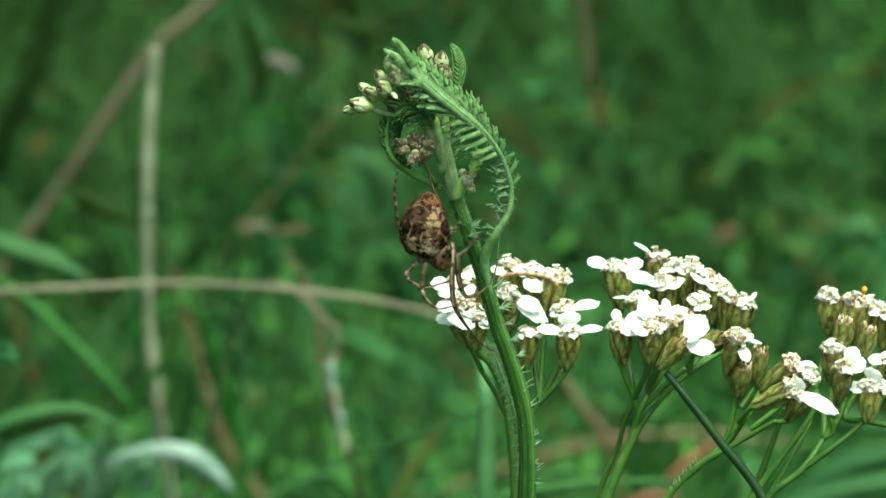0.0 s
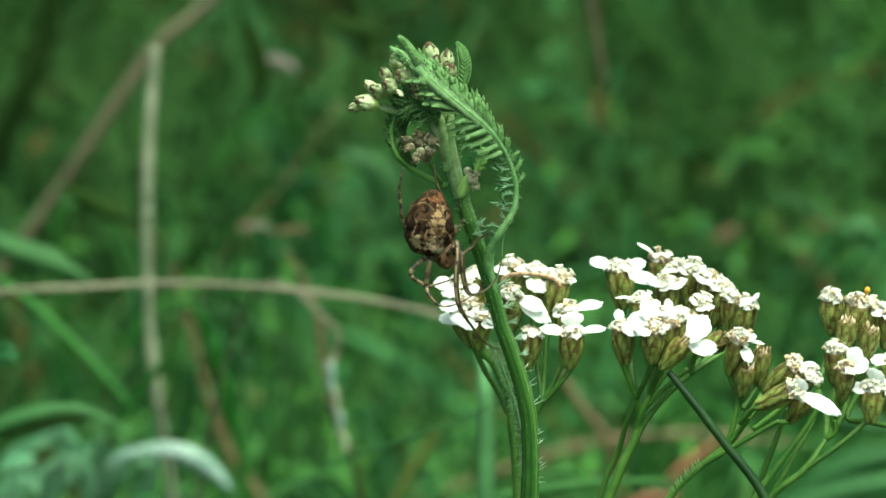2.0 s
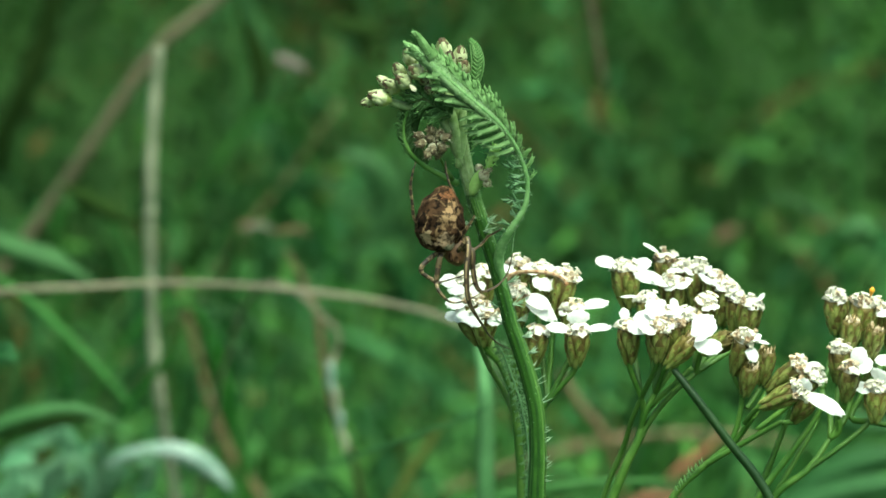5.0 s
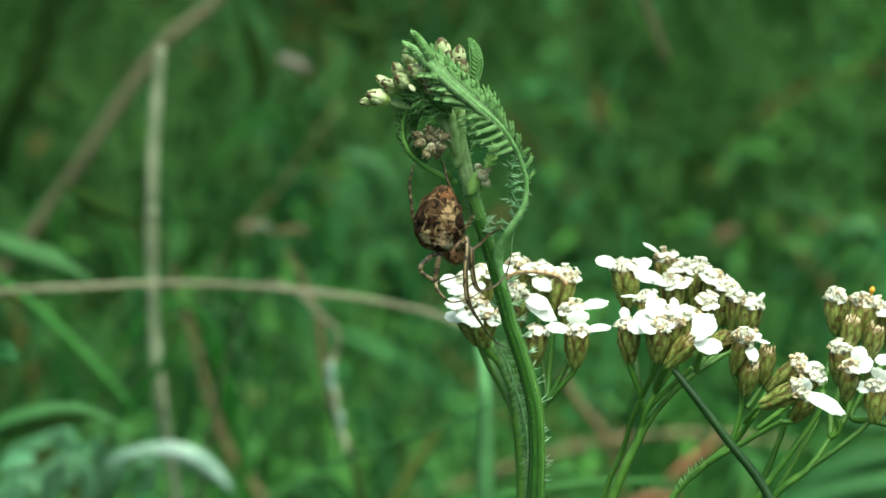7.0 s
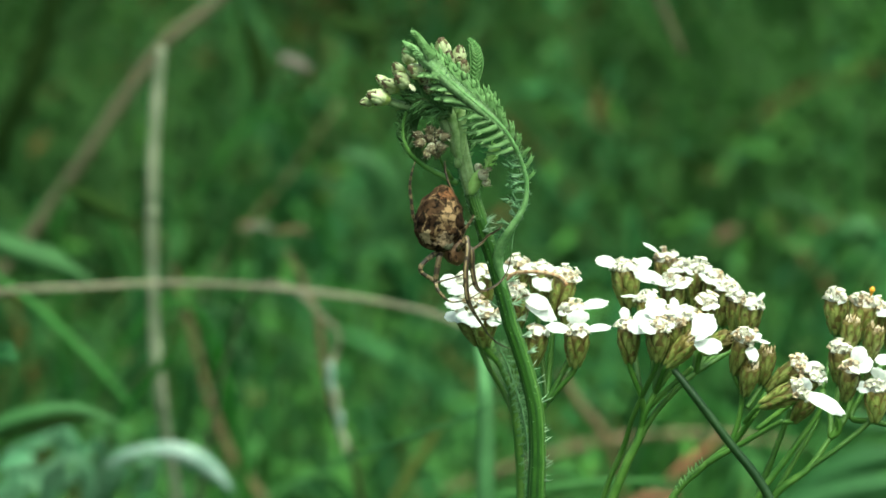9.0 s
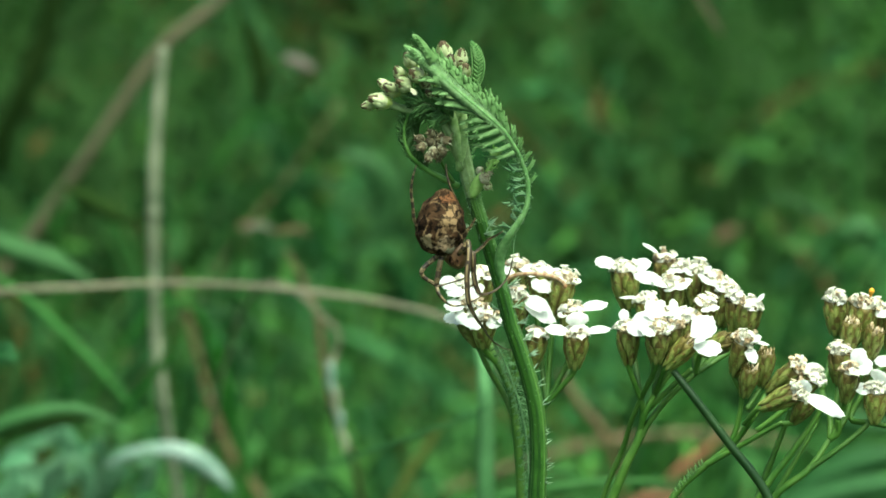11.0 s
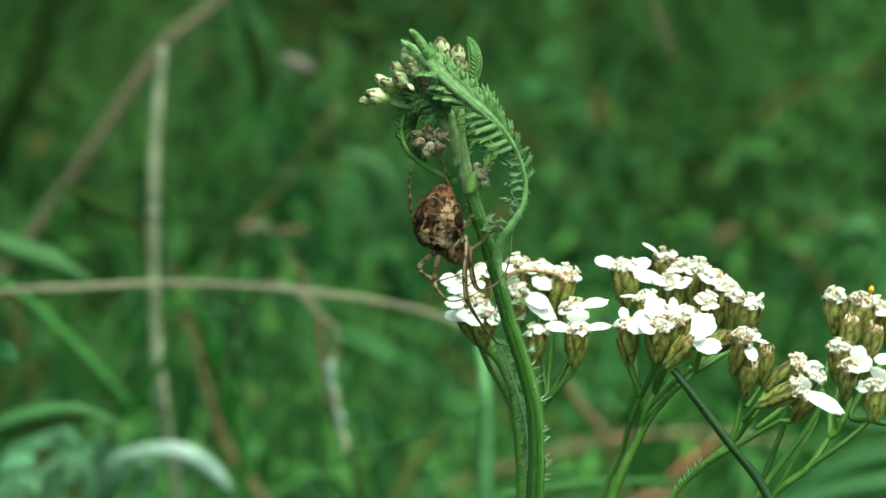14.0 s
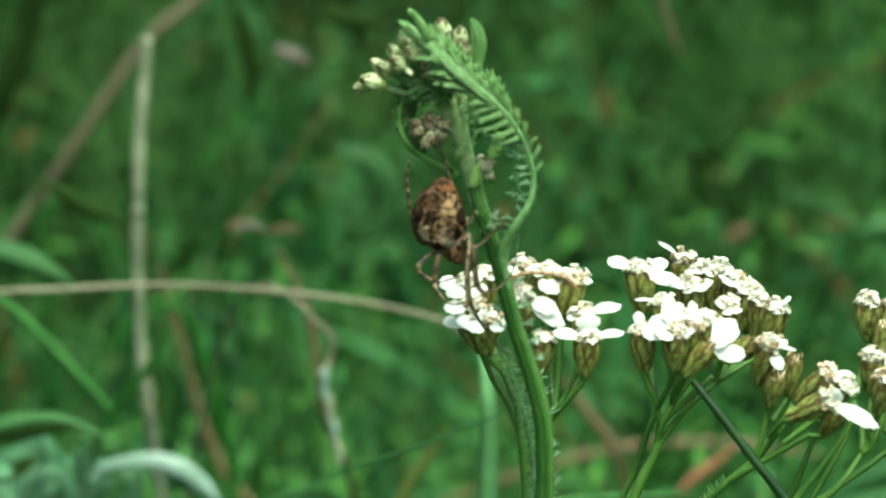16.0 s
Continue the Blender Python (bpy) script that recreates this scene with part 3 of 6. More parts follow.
    for q, d, s in (((-0.1, 0.0, 430.1), (-0.2, -0.3, 1), 1.1), ((0.7, -1.0, 428.6), (0.1, -0.5, 1), 1.0), ((2.3, 0.0, 429.1), (0.1, -0.3, 1), 1.0), ((2.8, -1.0, 427.4), (0.2, -0.6, 0.9), 1.0),
                    ((1.3, 1.0, 426.6), (0, -0.3, 1), 0.9), ((-9.5, -4.0, 423.6), (-1, -0.4, 0.35), 1.15), ((-11.1, -3.0, 422.7), (-1, -0.4, -0.1), 0.75), ((-7.8, -4.0, 425.3), (-0.7, -0.5, 0.5), 1.0),
                    ((-8.9, -2.0, 425.6), (-0.8, -0.3, 0.7), 0.75), ((-6.1, -5.0, 426.3), (-0.5, -0.7, 0.5), 1.05), ((-6.6, -3.0, 427.4), (-0.5, -0.4, 0.9), 0.9), ((-4.2, -5.0, 427.7), (-0.5, -0.7, 0.5), 1.05),
                    ((-5.1, -3.0, 429.4), (-0.5, -0.4, 0.9), 0.95), ((-1.8, -3.0, 426.9), (-0.2, -0.8, 0.5), 0.9), ((-2.2, -5.0, 425.0), (-0.5, -0.9, 0.4), 0.7), ((-3.0, -4.0, 426.3), (-0.4, -0.9, 0.4), 0.85)):
        bm = bmesh.new()
        bud(bm, q, d, 3.1 * s, 0.9 * s, 0.6)
        part("bud", bm, [BUD, BUD_EDGE, BUD_FOOT], ob, "", o)
    bm = bmesh.new()
    petal(bm, (-5.0, -6.0, 425.9), (-4.1, -6.5, 424.9), 0.7, (0.3, -1, 0.5))
    part("ray_petal", bm, WOOL, ob, "", o)

    # the withered bud cluster
    rng = random.Random(5)
    for k in range(11):
        bm = bmesh.new()
        a = k * 2.4
        q = V((-1.7, -3.0, 416.9)) + V((math.cos(a) * 2.3 * math.sqrt(k / 11) + rng.uniform(-.3, .3), rng.uniform(-1.2, 1.0), math.sin(a) * 2.3 * math.sqrt(k / 11)))
        bud(bm, q, (math.cos(a) * 0.8, -0.6, math.sin(a) * 0.8 - 0.1), 1.7, 0.55, 1.0)
        for _ in range(34):
            d = V((math.cos(a) * 0.6 + rng.uniform(-1, 1), rng.uniform(-1.2, 0.1), math.sin(a) * 0.6 + rng.uniform(-1, 1)))
            spike(bm, q, d, rng.uniform(0.6, 1.3), 0.13, V((rng.uniform(-.3, .3), 0, rng.uniform(-.3, .3))), mat=rng.choice((0, 0, 0, 1, 2)))
        part("withered_bud", bm, [DEAD, BUD_EDGE, WOOL], ob, "", o)
    bm = bmesh.new()
    tube(bm, [(1.3, 0.0, 410.5), (-0.1, -1.0, 413.0), (-1.2, -2.0, 415.6)], (0.35, 0.22, 0.18), 8, 6)
    part("bud_stalk", bm, STALK, ob, "", o)

    bm = bmesh.new()
    tube(bm, [(10.1, -3.0, 399.9), (10.2, -3.0, 402.0), (10.7, -3.0, 404.3)], (0.03, 0.025, 0.025), 6, 5)
    part("silk_thread", bm, HAIR, ob, "single strand of spider silk", o)
    # the side shoot with its pale bract
    bm = bmesh.new()
    blade(bm, [(4.1, -1.5, 408.4), (4.5, -2.0, 409.8), (5.1, -2.2, 411.4), (5.5, -2.0, 412.5)], (0.7, 1.9, 1.8, 0.3), (0.2, -1, 0), 8, 0.3)
    part("bract", bm, LIME, ob, "lime green bract", o)
    bm = bmesh.new()
    lime = [(6.2, -2.0, 412.4), (6.8, -2.0, 413.6), (7.3, -2.0, 414.9), (7.9, -2.0, 416.1)]
    blade(bm, lime, (0.7, 0.9, 1.4, 1.2), (0.2, -1, 0), 10, 0.3)
    leaflets(bm, lime, (0.8, 0.9, 0.7), 5, -1, 0.4, (0, -1, 0.2), 1.2, 0.3)
    leaflets(bm, lime, (0.8, 0.9, 0.7), 5, 1, 0.4, (0, -1, 0.2), 1.2, 0.3)
    part("bract", bm, LIME, ob, "lime green bract", o)
    for q, s in (((5.9, -2.0, 411.6), 0.95), ((6.3, -1.5, 410.4), 0.8), ((5.2, -1.5, 412.6), 0.7), ((6.6, -1.5, 412.4), 0.6)):
        bm = bmesh.new()
        bud(bm, q, (0.5, -0.6, 0.4), 1.8 * s, 0.75 * s, 0.3)
        for _ in range(46):
            spike(bm, q, (random.uniform(-0.8, 1), random.uniform(-1, -0.1), random.uniform(-1, 1)), random.uniform(0.8, 1.5) * s, 0.08, mat=random.choice((0, 0, 1, 2)))
        part("bud", bm, [WOOL, DEAD, LIME], ob, "pale woolly bud", o)
    return ob


# ---- the flowering yarrows behind ----
def corymb(base, label, stems, heads, extra=None):
    """A yarrow plant: stems as (points, radii), heads as keyword sets of flower_head with the node of their stalk."""
    ob, o = thing("yarrow_flower", base, label, "flower", "flowering yarrows")
    at_base(ob, o)
    for pts, r in stems:
        bm = bmesh.new()
        tube(bm, pts, [q * 0.66 for q in r], 12 * (len(pts) - 1), 10, ribs=5)
        part("stem", bm, STALK, ob, "", o)
    for h in heads:
        h = dict(h)
        node = V(h.pop("node"))
        h["top"] = top = V(h["top"])
        axis = V(h.get("axis", (0, 0, 1))).normalized()
        foot = top - axis * h.get("long", 5.4) * 0.97
        head = flower_head(ob, o, **h)
        bm = bmesh.new()
        d = (foot - node).length
        rise = max((foot - node).dot(axis), 0.15 * d)
        tube(bm, [node, node.lerp(foot - axis * 0.15 * rise, 0.5), foot - axis * 0.1 * rise, foot + axis * 0.2], (0.42, 0.42, 0.44, 0.56), 18, 8, rough=0.06)
        part("flower_stalk", bm, STALK, head, "", o)
    return ob


def white(n, seed, reach=3.6, droop=0.0):
    """n petals at even turns round an upright head."""
    rng = random.Random(seed)
    out = []
    for k in range(n):
        a = 2 * math.pi * (k + rng.uniform(-0.2, 0.2)) / n + rng.random()
        r = reach * rng.uniform(0.85, 1.1)
        out.append((r * math.cos(a), r * math.sin(a), rng.uniform(-0.3, 0.8) - droop, rng.uniform(2.4, 3.1)))
    return out


def flowers():
    # half hidden behind the stalk
    n1, n2, n3 = (10.3, 16.0, 375.0), (8.1, 16.0, 379.4), (15.6, 14.0, 373.6)
    low = (11.5, 16.0, 345.0)
    left = corymb((9.0, 22.0, 0.0), "white yarrow flower head behind the stalk, florets fading cream", [
        ([(9.0, 22.0, 0.0), (10.0, 20.0, 180.0), low, (11.7, 16.0, 361.1), (11.1, 16.0, 368.9), n1], (1.2, 1.1, 0.95, 0.9, 0.85, 0.7)),
        ([n1, n2, (6.3, 16.0, 380.9)], (0.7, 0.6, 0.5)),
        ([(10.5, 17.0, 371.3), (9.2, 18.0, 374.1), (7.1, 18.0, 377.6)], (0.65, 0.6, 0.5)),
        ([(11.4, 16.0, 366.3), (13.6, 15.0, 370.0), n3], (0.7, 0.6, 0.5)),
        ([(10.3, 15.0, 374.4), (11.9, 15.0, 379.6), (12.8, 15.0, 382.2)], (0.6, 0.5, 0.5)),
    ], [
        dict(top=(3.6, 17.0, 391.3), node=n2, axis=(-0.25, -0.1, 1), petals=[(-4.2, -0.5, 0.2, 3.2), (-2.4, -3, -1.4, 3.0), (2.2, -2.6, -1.0, 2.8), (1, 2, 1.2, 2.5)], old=0.25),
        dict(top=(6.2, 13.0, 387.3), node=n2, axis=(0.0, -0.3, 1), petals=[(-4.4, -0.8, -0.2, 3.0), (-2.6, -2.6, -1.2, 3.2), (2.4, -2.0, -1.2, 2.6)], old=0.45, tall=1.8),
        dict(top=(3.6, 19.0, 386.0), node=(7.1, 18.0, 377.6), axis=(-0.4, 0.1, 1), petals=[(-3.4, -1.0, -0.6, 2.8), (-1.0, -3.0, -0.8, 2.6)], old=0.3, long=5.0),
        dict(top=(6.0, 22.0, 391.4), node=n2, axis=(0.0, 0.1, 1), petals=[(2.0, -2.0, 0.0, 2.6), (-2.0, -2.0, 0.2, 2.6)], old=0.2),
        dict(top=(4.4, 14.0, 388.9), node=n2, axis=(-0.2, -0.2, 1), petals=[(-4.2, -1.2, -0.3, 3.0), (2.2, -2.4, -1.0, 2.8)], old=0.2, long=4.6),
        dict(top=(11.4, 24.0, 392.4), node=n1, axis=(0.1, 0, 1), petals=[(-2.6, -2.0, -0.6, 2.8), (2.0, -2.4, 0.1, 2.6)], old=0.3),
        dict(top=(14.9, 20.0, 392.4), node=n3, axis=(0.1, 0, 1), petals=[(-2.8, -1.6, 0.2, 2.8), (2.6, -1.6, 0.3, 2.8), (0.3, -3.4, -2.6, 3.6), (0.5, 2.6, 0.8, 2.6)], old=0.15),
        dict(top=(18.3, 18.0, 391.6), node=n3, axis=(0.25, -0.1, 1), petals=[(2.6, -0.8, -0.1, 1.2), (-1.0, -2.0, 0.8, 1.6)], old=0.45, long=6.0, tall=1.7),
        dict(top=(11.1, 14.0, 390.0), node=n1, axis=(0, -0.2, 1), petals=[(5.0, -1.4, -1.8, 3.0), (5.8, -0.6, -4.0, 3.4)], old=0.3, tall=1.6),
        dict(top=(14.2, 13.0, 384.5), node=(12.4, 15.0, 375.3), axis=(0.15, -0.1, 1), petals=[(-1.6, -1.2, -0.4, 1.4), (1.2, -1.4, 0.3, 1.2)], old=0.5, long=5.4, wide=1.6, ripe=0.35),
        dict(top=(19.5, 16.0, 387.3), node=n3, axis=(0, 0.05, 1), petals=[(5.4, 0.2, 1.0, 3.3), (-2.2, -1.2, -0.6, 1.6)], old=0.35, tall=1.3),
        dict(top=(20.1, 12.0, 384.6), node=n3, axis=(0.08, -0.15, 1), petals=[(5.2, -0.4, 0.9, 2.0), (-5.0, -0.6, 1.0, 2.2), (0.1, 0.2, 3.6, 3.6)], old=0.15, tall=1.3, count=22),
    ])

    # the broad flat head
    f1, f2, f3, f4 = (30.1, 14.0, 371.8), (29.7, 13.0, 374.6), (31.8, 13.0, 375.3), (37.9, 15.0, 377.9)
    a = corymb((20.0, 26.0, 0.0), "broad flat white yarrow flower head on branching green stalks", [
        ([(20.0, 26.0, 0.0), (22.0, 20.0, 200.0), (23.5, 15.0, 350.0), (27.4, 14.0, 363.7), (29.3, 14.0, 367.8), f1, f2], (1.2, 1.1, 1.0, 0.95, 0.85, 0.7, 0.6)),
        ([(21.0, 20.0, 330.0), (24.2, 18.0, 357.8), (27.2, 17.0, 366.1), (28.3, 15.0, 370.5), f2], (0.6, 0.6, 0.55, 0.5, 0.5)),
        ([(29.7, 14.0, 369.7), (30.6, 13.0, 372.9), f3], (0.6, 0.65, 0.6)), ([(28.7, 14.0, 365.9), (31.0, 14.0, 370.7), (34.4, 14.0, 375.0), f4], (0.6, 0.62, 0.6, 0.5)),
        ([f1, (33.5, 12.0, 375.9), (37.3, 12.0, 379.4)], (0.5, 0.55, 0.5)),
    ], [
        dict(top=(27.4, 26.0, 391.3), node=f2, axis=(-0.1, 0, 1), long=6.0, wide=2.0, petals=[(-4.6, -0.8, 1.4, 2.2), (-4.4, 0.4, 1.6, 2.4), (4.2, -0.6, 1.2, 3.0), (0, 3, 1, 2.6)], old=0.25, tall=1.6),
        dict(top=(33.7, 32.0, 391.4), node=f3, axis=(-0.05, 0, 1), petals=[(-3.6, -0.4, 2.8, 1.0), (1.8, -1.2, 1.0, 1.4)], old=0.35, tall=1.5),
        dict(top=(34.5, 22.0, 389.8), node=f3, axis=(0, -0.1, 1), petals=[(-6.0, -1.2, 1.8, 2.6), (-3.0, -2.6, 1.0, 3.2), (0.4, -3.0, 0.0, 3.0), (2.6, -2.0, 0.4, 2.6), (3.2, 0, 0.8, 1.2)], old=0.1, tall=1.8, count=14),
        dict(top=(36.4, 30.0, 390.4), node=f3, axis=(0, 0, 1), petals=[(-1.5, -2.2, 0.3, 2.4)], old=0.15, tall=1.5),
        dict(top=(38.4, 28.0, 390.6), node=f4, axis=(0.1, 0, 1), petals=[(2.0, -1.6, 0.6, 2.2), (-1.8, -1.8, 0.2, 2.0)], old=0.15, tall=1.7),
        dict(top=(41.1, 26.0, 389.3), node=f4, axis=(0.12, 0, 1), petals=[(-2.4, -1.8, 1.2, 2.8), (2.4, -2.0, 0.2, 2.8), (0, -2.6, 0.3, 2.6)], old=0.1, tall=1.5),
        dict(top=(42.9, 24.0, 388.5), node=f4, axis=(0.15, 0, 1), petals=[(-2.0, -1.6, 1.0, 2.6), (0.8, -2.2, -0.4, 2.2)], old=0.15, tall=1.5),
        dict(top=(44.4, 22.0, 387.4), node=f4, axis=(0.1, 0, 1), petals=[(-1.2, -1.4, 0.8, 1.6)], old=0.1, tall=1.4, wide=1.6),
        dict(top=(46.2, 20.0, 387.2), node=f4, axis=(0.2, -0.1, 1), long=5.6, petals=[(2.2, -1.0, 1.8, 2.0), (0.4, -2.0, -0.4, 1.8)], old=0.3, tall=1.4, wide=1.9),
        dict(top=(39.6, 16.0, 388.4), node=f4, axis=(0.2, -0.5, 1), petals=[(-1.8, -1.4, 0.6, 1.8), (0.6, -2.4, -0.6, 2.8)], old=0.25, tall=1.2),
        dict(top=(30.7, 18.0, 388.3), node=f3, axis=(-0.1, 0, 1), petals=[(-4.2, -0.5, 0.6, 0.8), (2.6, -1.4, -0.6, 2.8)], old=0.15, tall=1.3),
        dict(top=(33.1, 14.0, 387.1), node=f3, axis=(0, -0.1, 1), petals=[(-4.8, -1.2, -0.6, 3.2), (-2.8, 0.4, 1.8, 3.4), (2.2, -0.4, 1.8, 3.2), (0.2, -3.0, 0.6, 3.4), (-2.6, -3.0, 0.4, 3.2), (2.8, -2.2, 0.6, 3.0)], old=0.05, tall=1.1, count=8),
        dict(top=(27.6, 11.0, 385.7), node=f2, axis=(-0.05, -0.1, 1), long=5.6, wide=1.65, petals=[(-0.8, 0.6, 3.0, 1.6), (2.8, -1.6, 0.6, 2.4), (3.4, 0.2, 1.0, 2.4)], old=0.12, tall=1.3),
        dict(top=(32.1, 9.0, 385.8), node=f2, axis=(0.05, -0.1, 1), long=5.0, wide=1.7, petals=[(-4.8, -0.8, 0.4, 2.8), (-2.8, -2.6, 0.6, 3.0), (2.4, -1.2, 0.8, 2.0), (-3.0, -1.6, 1.4, 3.0)], old=0.45, tall=1.7),
        dict(top=(34.2, 12.0, 386.0), node=f3, axis=(0.05, -0.2, 1), long=5.0, petals=[(1.4, -1.4, 0.6, 1.2)], old=0.6, tall=1.5),
        dict(top=(36.5, 14.0, 386.6), node=f3, axis=(0.1, -0.1, 1), petals=[(-2.0, -1.2, 0.8, 2.2), (2.0, -1.4, 0.2, 1.8)], old=0.15, tall=1.6),
        dict(top=(36.8, 8.0, 384.3), node=f3, axis=(0.62, -0.25, 0.75), long=5.6, wide=1.5, petals=[(3.5, 2.6, 3.4, 3.7), (4.6, -3.4, -0.9, 3.4), (3.0, -2.0, 1.6, 3.0)], old=0.8, closed=True, ripe=0.4),
        dict(top=(42.9, 13.0, 383.7), node=f4, axis=(0.85, -0.2, 0.5), long=5.0, wide=1.5, petals=[], old=0.8, closed=True, ripe=0.3),
        dict(top=(45.0, 11.0, 383.6), node=(44.8, 12.0, 375.5), axis=(0.25, -0.2, 0.95), long=5.6, wide=1.6, petals=[(1.6, -2.2, -2.8, 1.9), (3.8, -1.2, -0.2, 0.8), (2.6, -1.0, 1.0, 1.8), (-0.6, -1.6, 1.2, 1.6)], old=0.45, tall=1.9),
    ])

    # fading heads that lean over
    b1, b2, b3 = (43.7, 12.0, 368.1), (46.5, 10.0, 372.5), (45.1, 10.0, 371.4)
    b = corymb((30.0, 30.0, 0.0), "leaning yarrow branch with olive cups and few white petals", [
        ([(30.0, 30.0, 0.0), (30.0, 18.0, 260.0), (31.0, 12.0, 345.0), (34.4, 12.0, 359.3), (38.6, 12.0, 363.8), b1, b2], (1.1, 1.0, 0.8, 0.75, 0.7, 0.65, 0.55)),
        ([(41.6, 12.0, 365.7), (43.6, 12.0, 369.1), (44.5, 12.0, 372.7), (44.8, 12.0, 375.5)], (0.5, 0.6, 0.52, 0.5)),
        ([(39.4, 12.0, 364.5), (46.1, 10.0, 369.0), (50.7, 9.0, 371.9)], (0.6, 0.55, 0.45)),
    ], [
        dict(top=(48.3, 12.0, 381.8), node=(45.4, 11.0, 373.4), axis=(0.12, -0.1, 1), long=5.2, wide=1.5, old=1.0, closed=True, ripe=0.08),
        dict(top=(52.8, 11.0, 379.6), node=b2, axis=(0.72, -0.2, 0.66), long=5.8, wide=1.55, petals=[(1.0, -1.2, 0.8, 2.2), (2.4, -1.0, 0.4, 2.4), (4.0, -0.4, 0.2, 1.8), (1.0, 0.2, 2.2, 0.8)], old=0.3, tall=1.6, ripe=0.06),
        dict(top=(52.4, 5.0, 377.4), node=b3, axis=(0.86, -0.25, 0.45), long=6.0, wide=1.55, petals=[(7.4, -1.0, -3.6, 2.6), (2.2, -1.2, 1.8, 2.2)], old=0.2, tall=1.9, count=20, ripe=0.08),
        dict(top=(54.7, 10.0, 375.2), node=(50.7, 10.0, 371.4), axis=(0.5, -0.2, 0.85), long=4.6, wide=1.5, old=0.8, closed=True, ripe=0.5),
        dict(top=(46.0, 10.0, 379.9), node=(44.8, 12.0, 375.5), axis=(0.2, -0.2, 1), long=4.8, wide=1.35, old=0.6, closed=True, ripe=0.05),
        dict(top=(55.3, 9.0, 378.5), node=(46.9, 10.0, 370.3), axis=(0.6, -0.2, 0.75), long=4.8, wide=1.3, petals=[(0.8, -1.4, -0.4, 2.0)], old=0.1, tall=1.5, ripe=0.06),
    ])

    # the head at the border
    c1, c2, c3 = (58.1, 14.0, 368.1), (54.7, 12.0, 363.8), (64.0, 13.0, 370.9)
    c = corymb((40.0, 34.0, 0.0), "yarrow flower head with clustered olive cups and white petals", [
        ([(40.0, 34.0, 0.0), (44.0, 20.0, 250.0), (46.5, 14.0, 345.0), (49.5, 12.0, 359.3), c2, c1], (1.1, 1.0, 0.85, 0.8, 0.7, 0.5)),
        ([c2, (58.9, 12.0, 366.8), c3, (67.3, 13.0, 374.8)], (0.6, 0.55, 0.5, 0.4)),
        ([(44.5, 13.0, 352.0), (47.5, 11.0, 360.1), (52.1, 11.0, 366.6), (55.4, 11.0, 371.4), (56.9, 11.0, 374.0)], (0.8, 0.7, 0.6, 0.5)), ([(45.0, 14.0, 352.0), (48.0, 14.0, 361.1), (50.1, 14.0, 366.8), (51.5, 14.0, 370.7), (52.2, 14.0, 372.7)], (0.75, 0.65, 0.55, 0.5)),
        ([(49.5, 12.0, 359.3), (53.2, 13.0, 365.7), (56.1, 15.0, 370.5), (57.0, 18.0, 374.6)], (0.6, 0.5, 0.45, 0.4)),
    ], [
        dict(top=(59.3, 24.0, 387.0), node=(57.0, 18.0, 374.6), axis=(0, 0, 1), long=5.2, petals=[(-1.2, -1.6, 0.8, 1.8), (0.6, -1.8, -0.2, 2.0)], old=0.05, tall=1.5),
        dict(top=(63.1, 20.0, 387.2), node=(60.0, 18.0, 374.6), axis=(0.15, -0.1, 1), long=5.6, wide=2.0, old=0.7, tall=1.7, ripe=0.15),
        dict(top=(65.7, 24.0, 385.6), node=(61.6, 18.0, 374.6), axis=(0.2, 0, 1), long=5.2, petals=[(-1.4, -1.6, 0.6, 1.8)], old=0.1, tall=1.6),
        dict(top=(68.5, 22.0, 385.0), node=(63.3, 18.0, 374.6), axis=(0.2, 0, 1), long=5.4, petals=white(3, 4), old=0.1),
        dict(top=(61.3, 16.0, 385.6), node=(60.0, 18.0, 374.6), axis=(0.1, -0.1, 1), long=5.0, wide=1.5, old=0.6, closed=True, ripe=0.1),
        dict(top=(64.9, 17.0, 384.0), node=(61.6, 18.0, 374.6), axis=(0.2, -0.1, 1), long=5.0, wide=1.5, old=0.6, closed=True, ripe=0.1),
        dict(top=(59.6, 15.0, 381.2), node=(58.9, 14.0, 372.9), axis=(0.05, -0.1, 1), long=5.0, petals=[(1.4, -1.0, 0.8, 1.4)], old=0.25, tall=1.6),
        dict(top=(60.9, 11.0, 379.1), node=(59.3, 13.0, 371.4), axis=(0.15, -0.2, 1), long=5.0, wide=1.5, petals=[(2.0, 0.2, 3.6, 2.8), (3.4, -1.0, 1.4, 3.2)], old=0.8, tall=1.4, ripe=0.3),
        dict(top=(64.9, 12.0, 375.9), node=c3, axis=(0.05, -0.1, 1), long=5.0, petals=[(-3.4, -0.8, 0.6, 2.6), (0.6, -1.0, 3.6, 3.2), (2.6, 0, 1, 2.8)], old=0.2, tall=1.5),
        dict(top=(68.3, 16.0, 379.4), node=c3, axis=(0.1, 0, 1), long=5.0, petals=white(4, 9), old=0.2),
        dict(top=(69.5, 15.0, 374.4), node=c3, axis=(0.2, 0, 1), long=5.0, petals=white(4, 11), old=0.2),
    ])
    # stalks that carry the upper heads at the border, and an orange anther
    for k, (p, q) in enumerate((((57.0, 18.0, 374.6), 0), ((60.0, 18.0, 374.6), 1), ((61.6, 18.0, 374.6), 2), ((63.3, 18.0, 374.6), 3), ((58.9, 14.0, 372.9), 4), ((59.3, 13.0, 371.4), 5))):
        bm = bmesh.new()
        tube(bm, [c1 if k != 3 else c3, V(c1).lerp(V(p), 0.5) + V((0.6, 0, -0.6)), p], (0.5, 0.45, 0.42), 10, 8)
        part("stem", bm, STALK, c, "", (40.0, 34.0, 0.0))
    bm = bmesh.new()
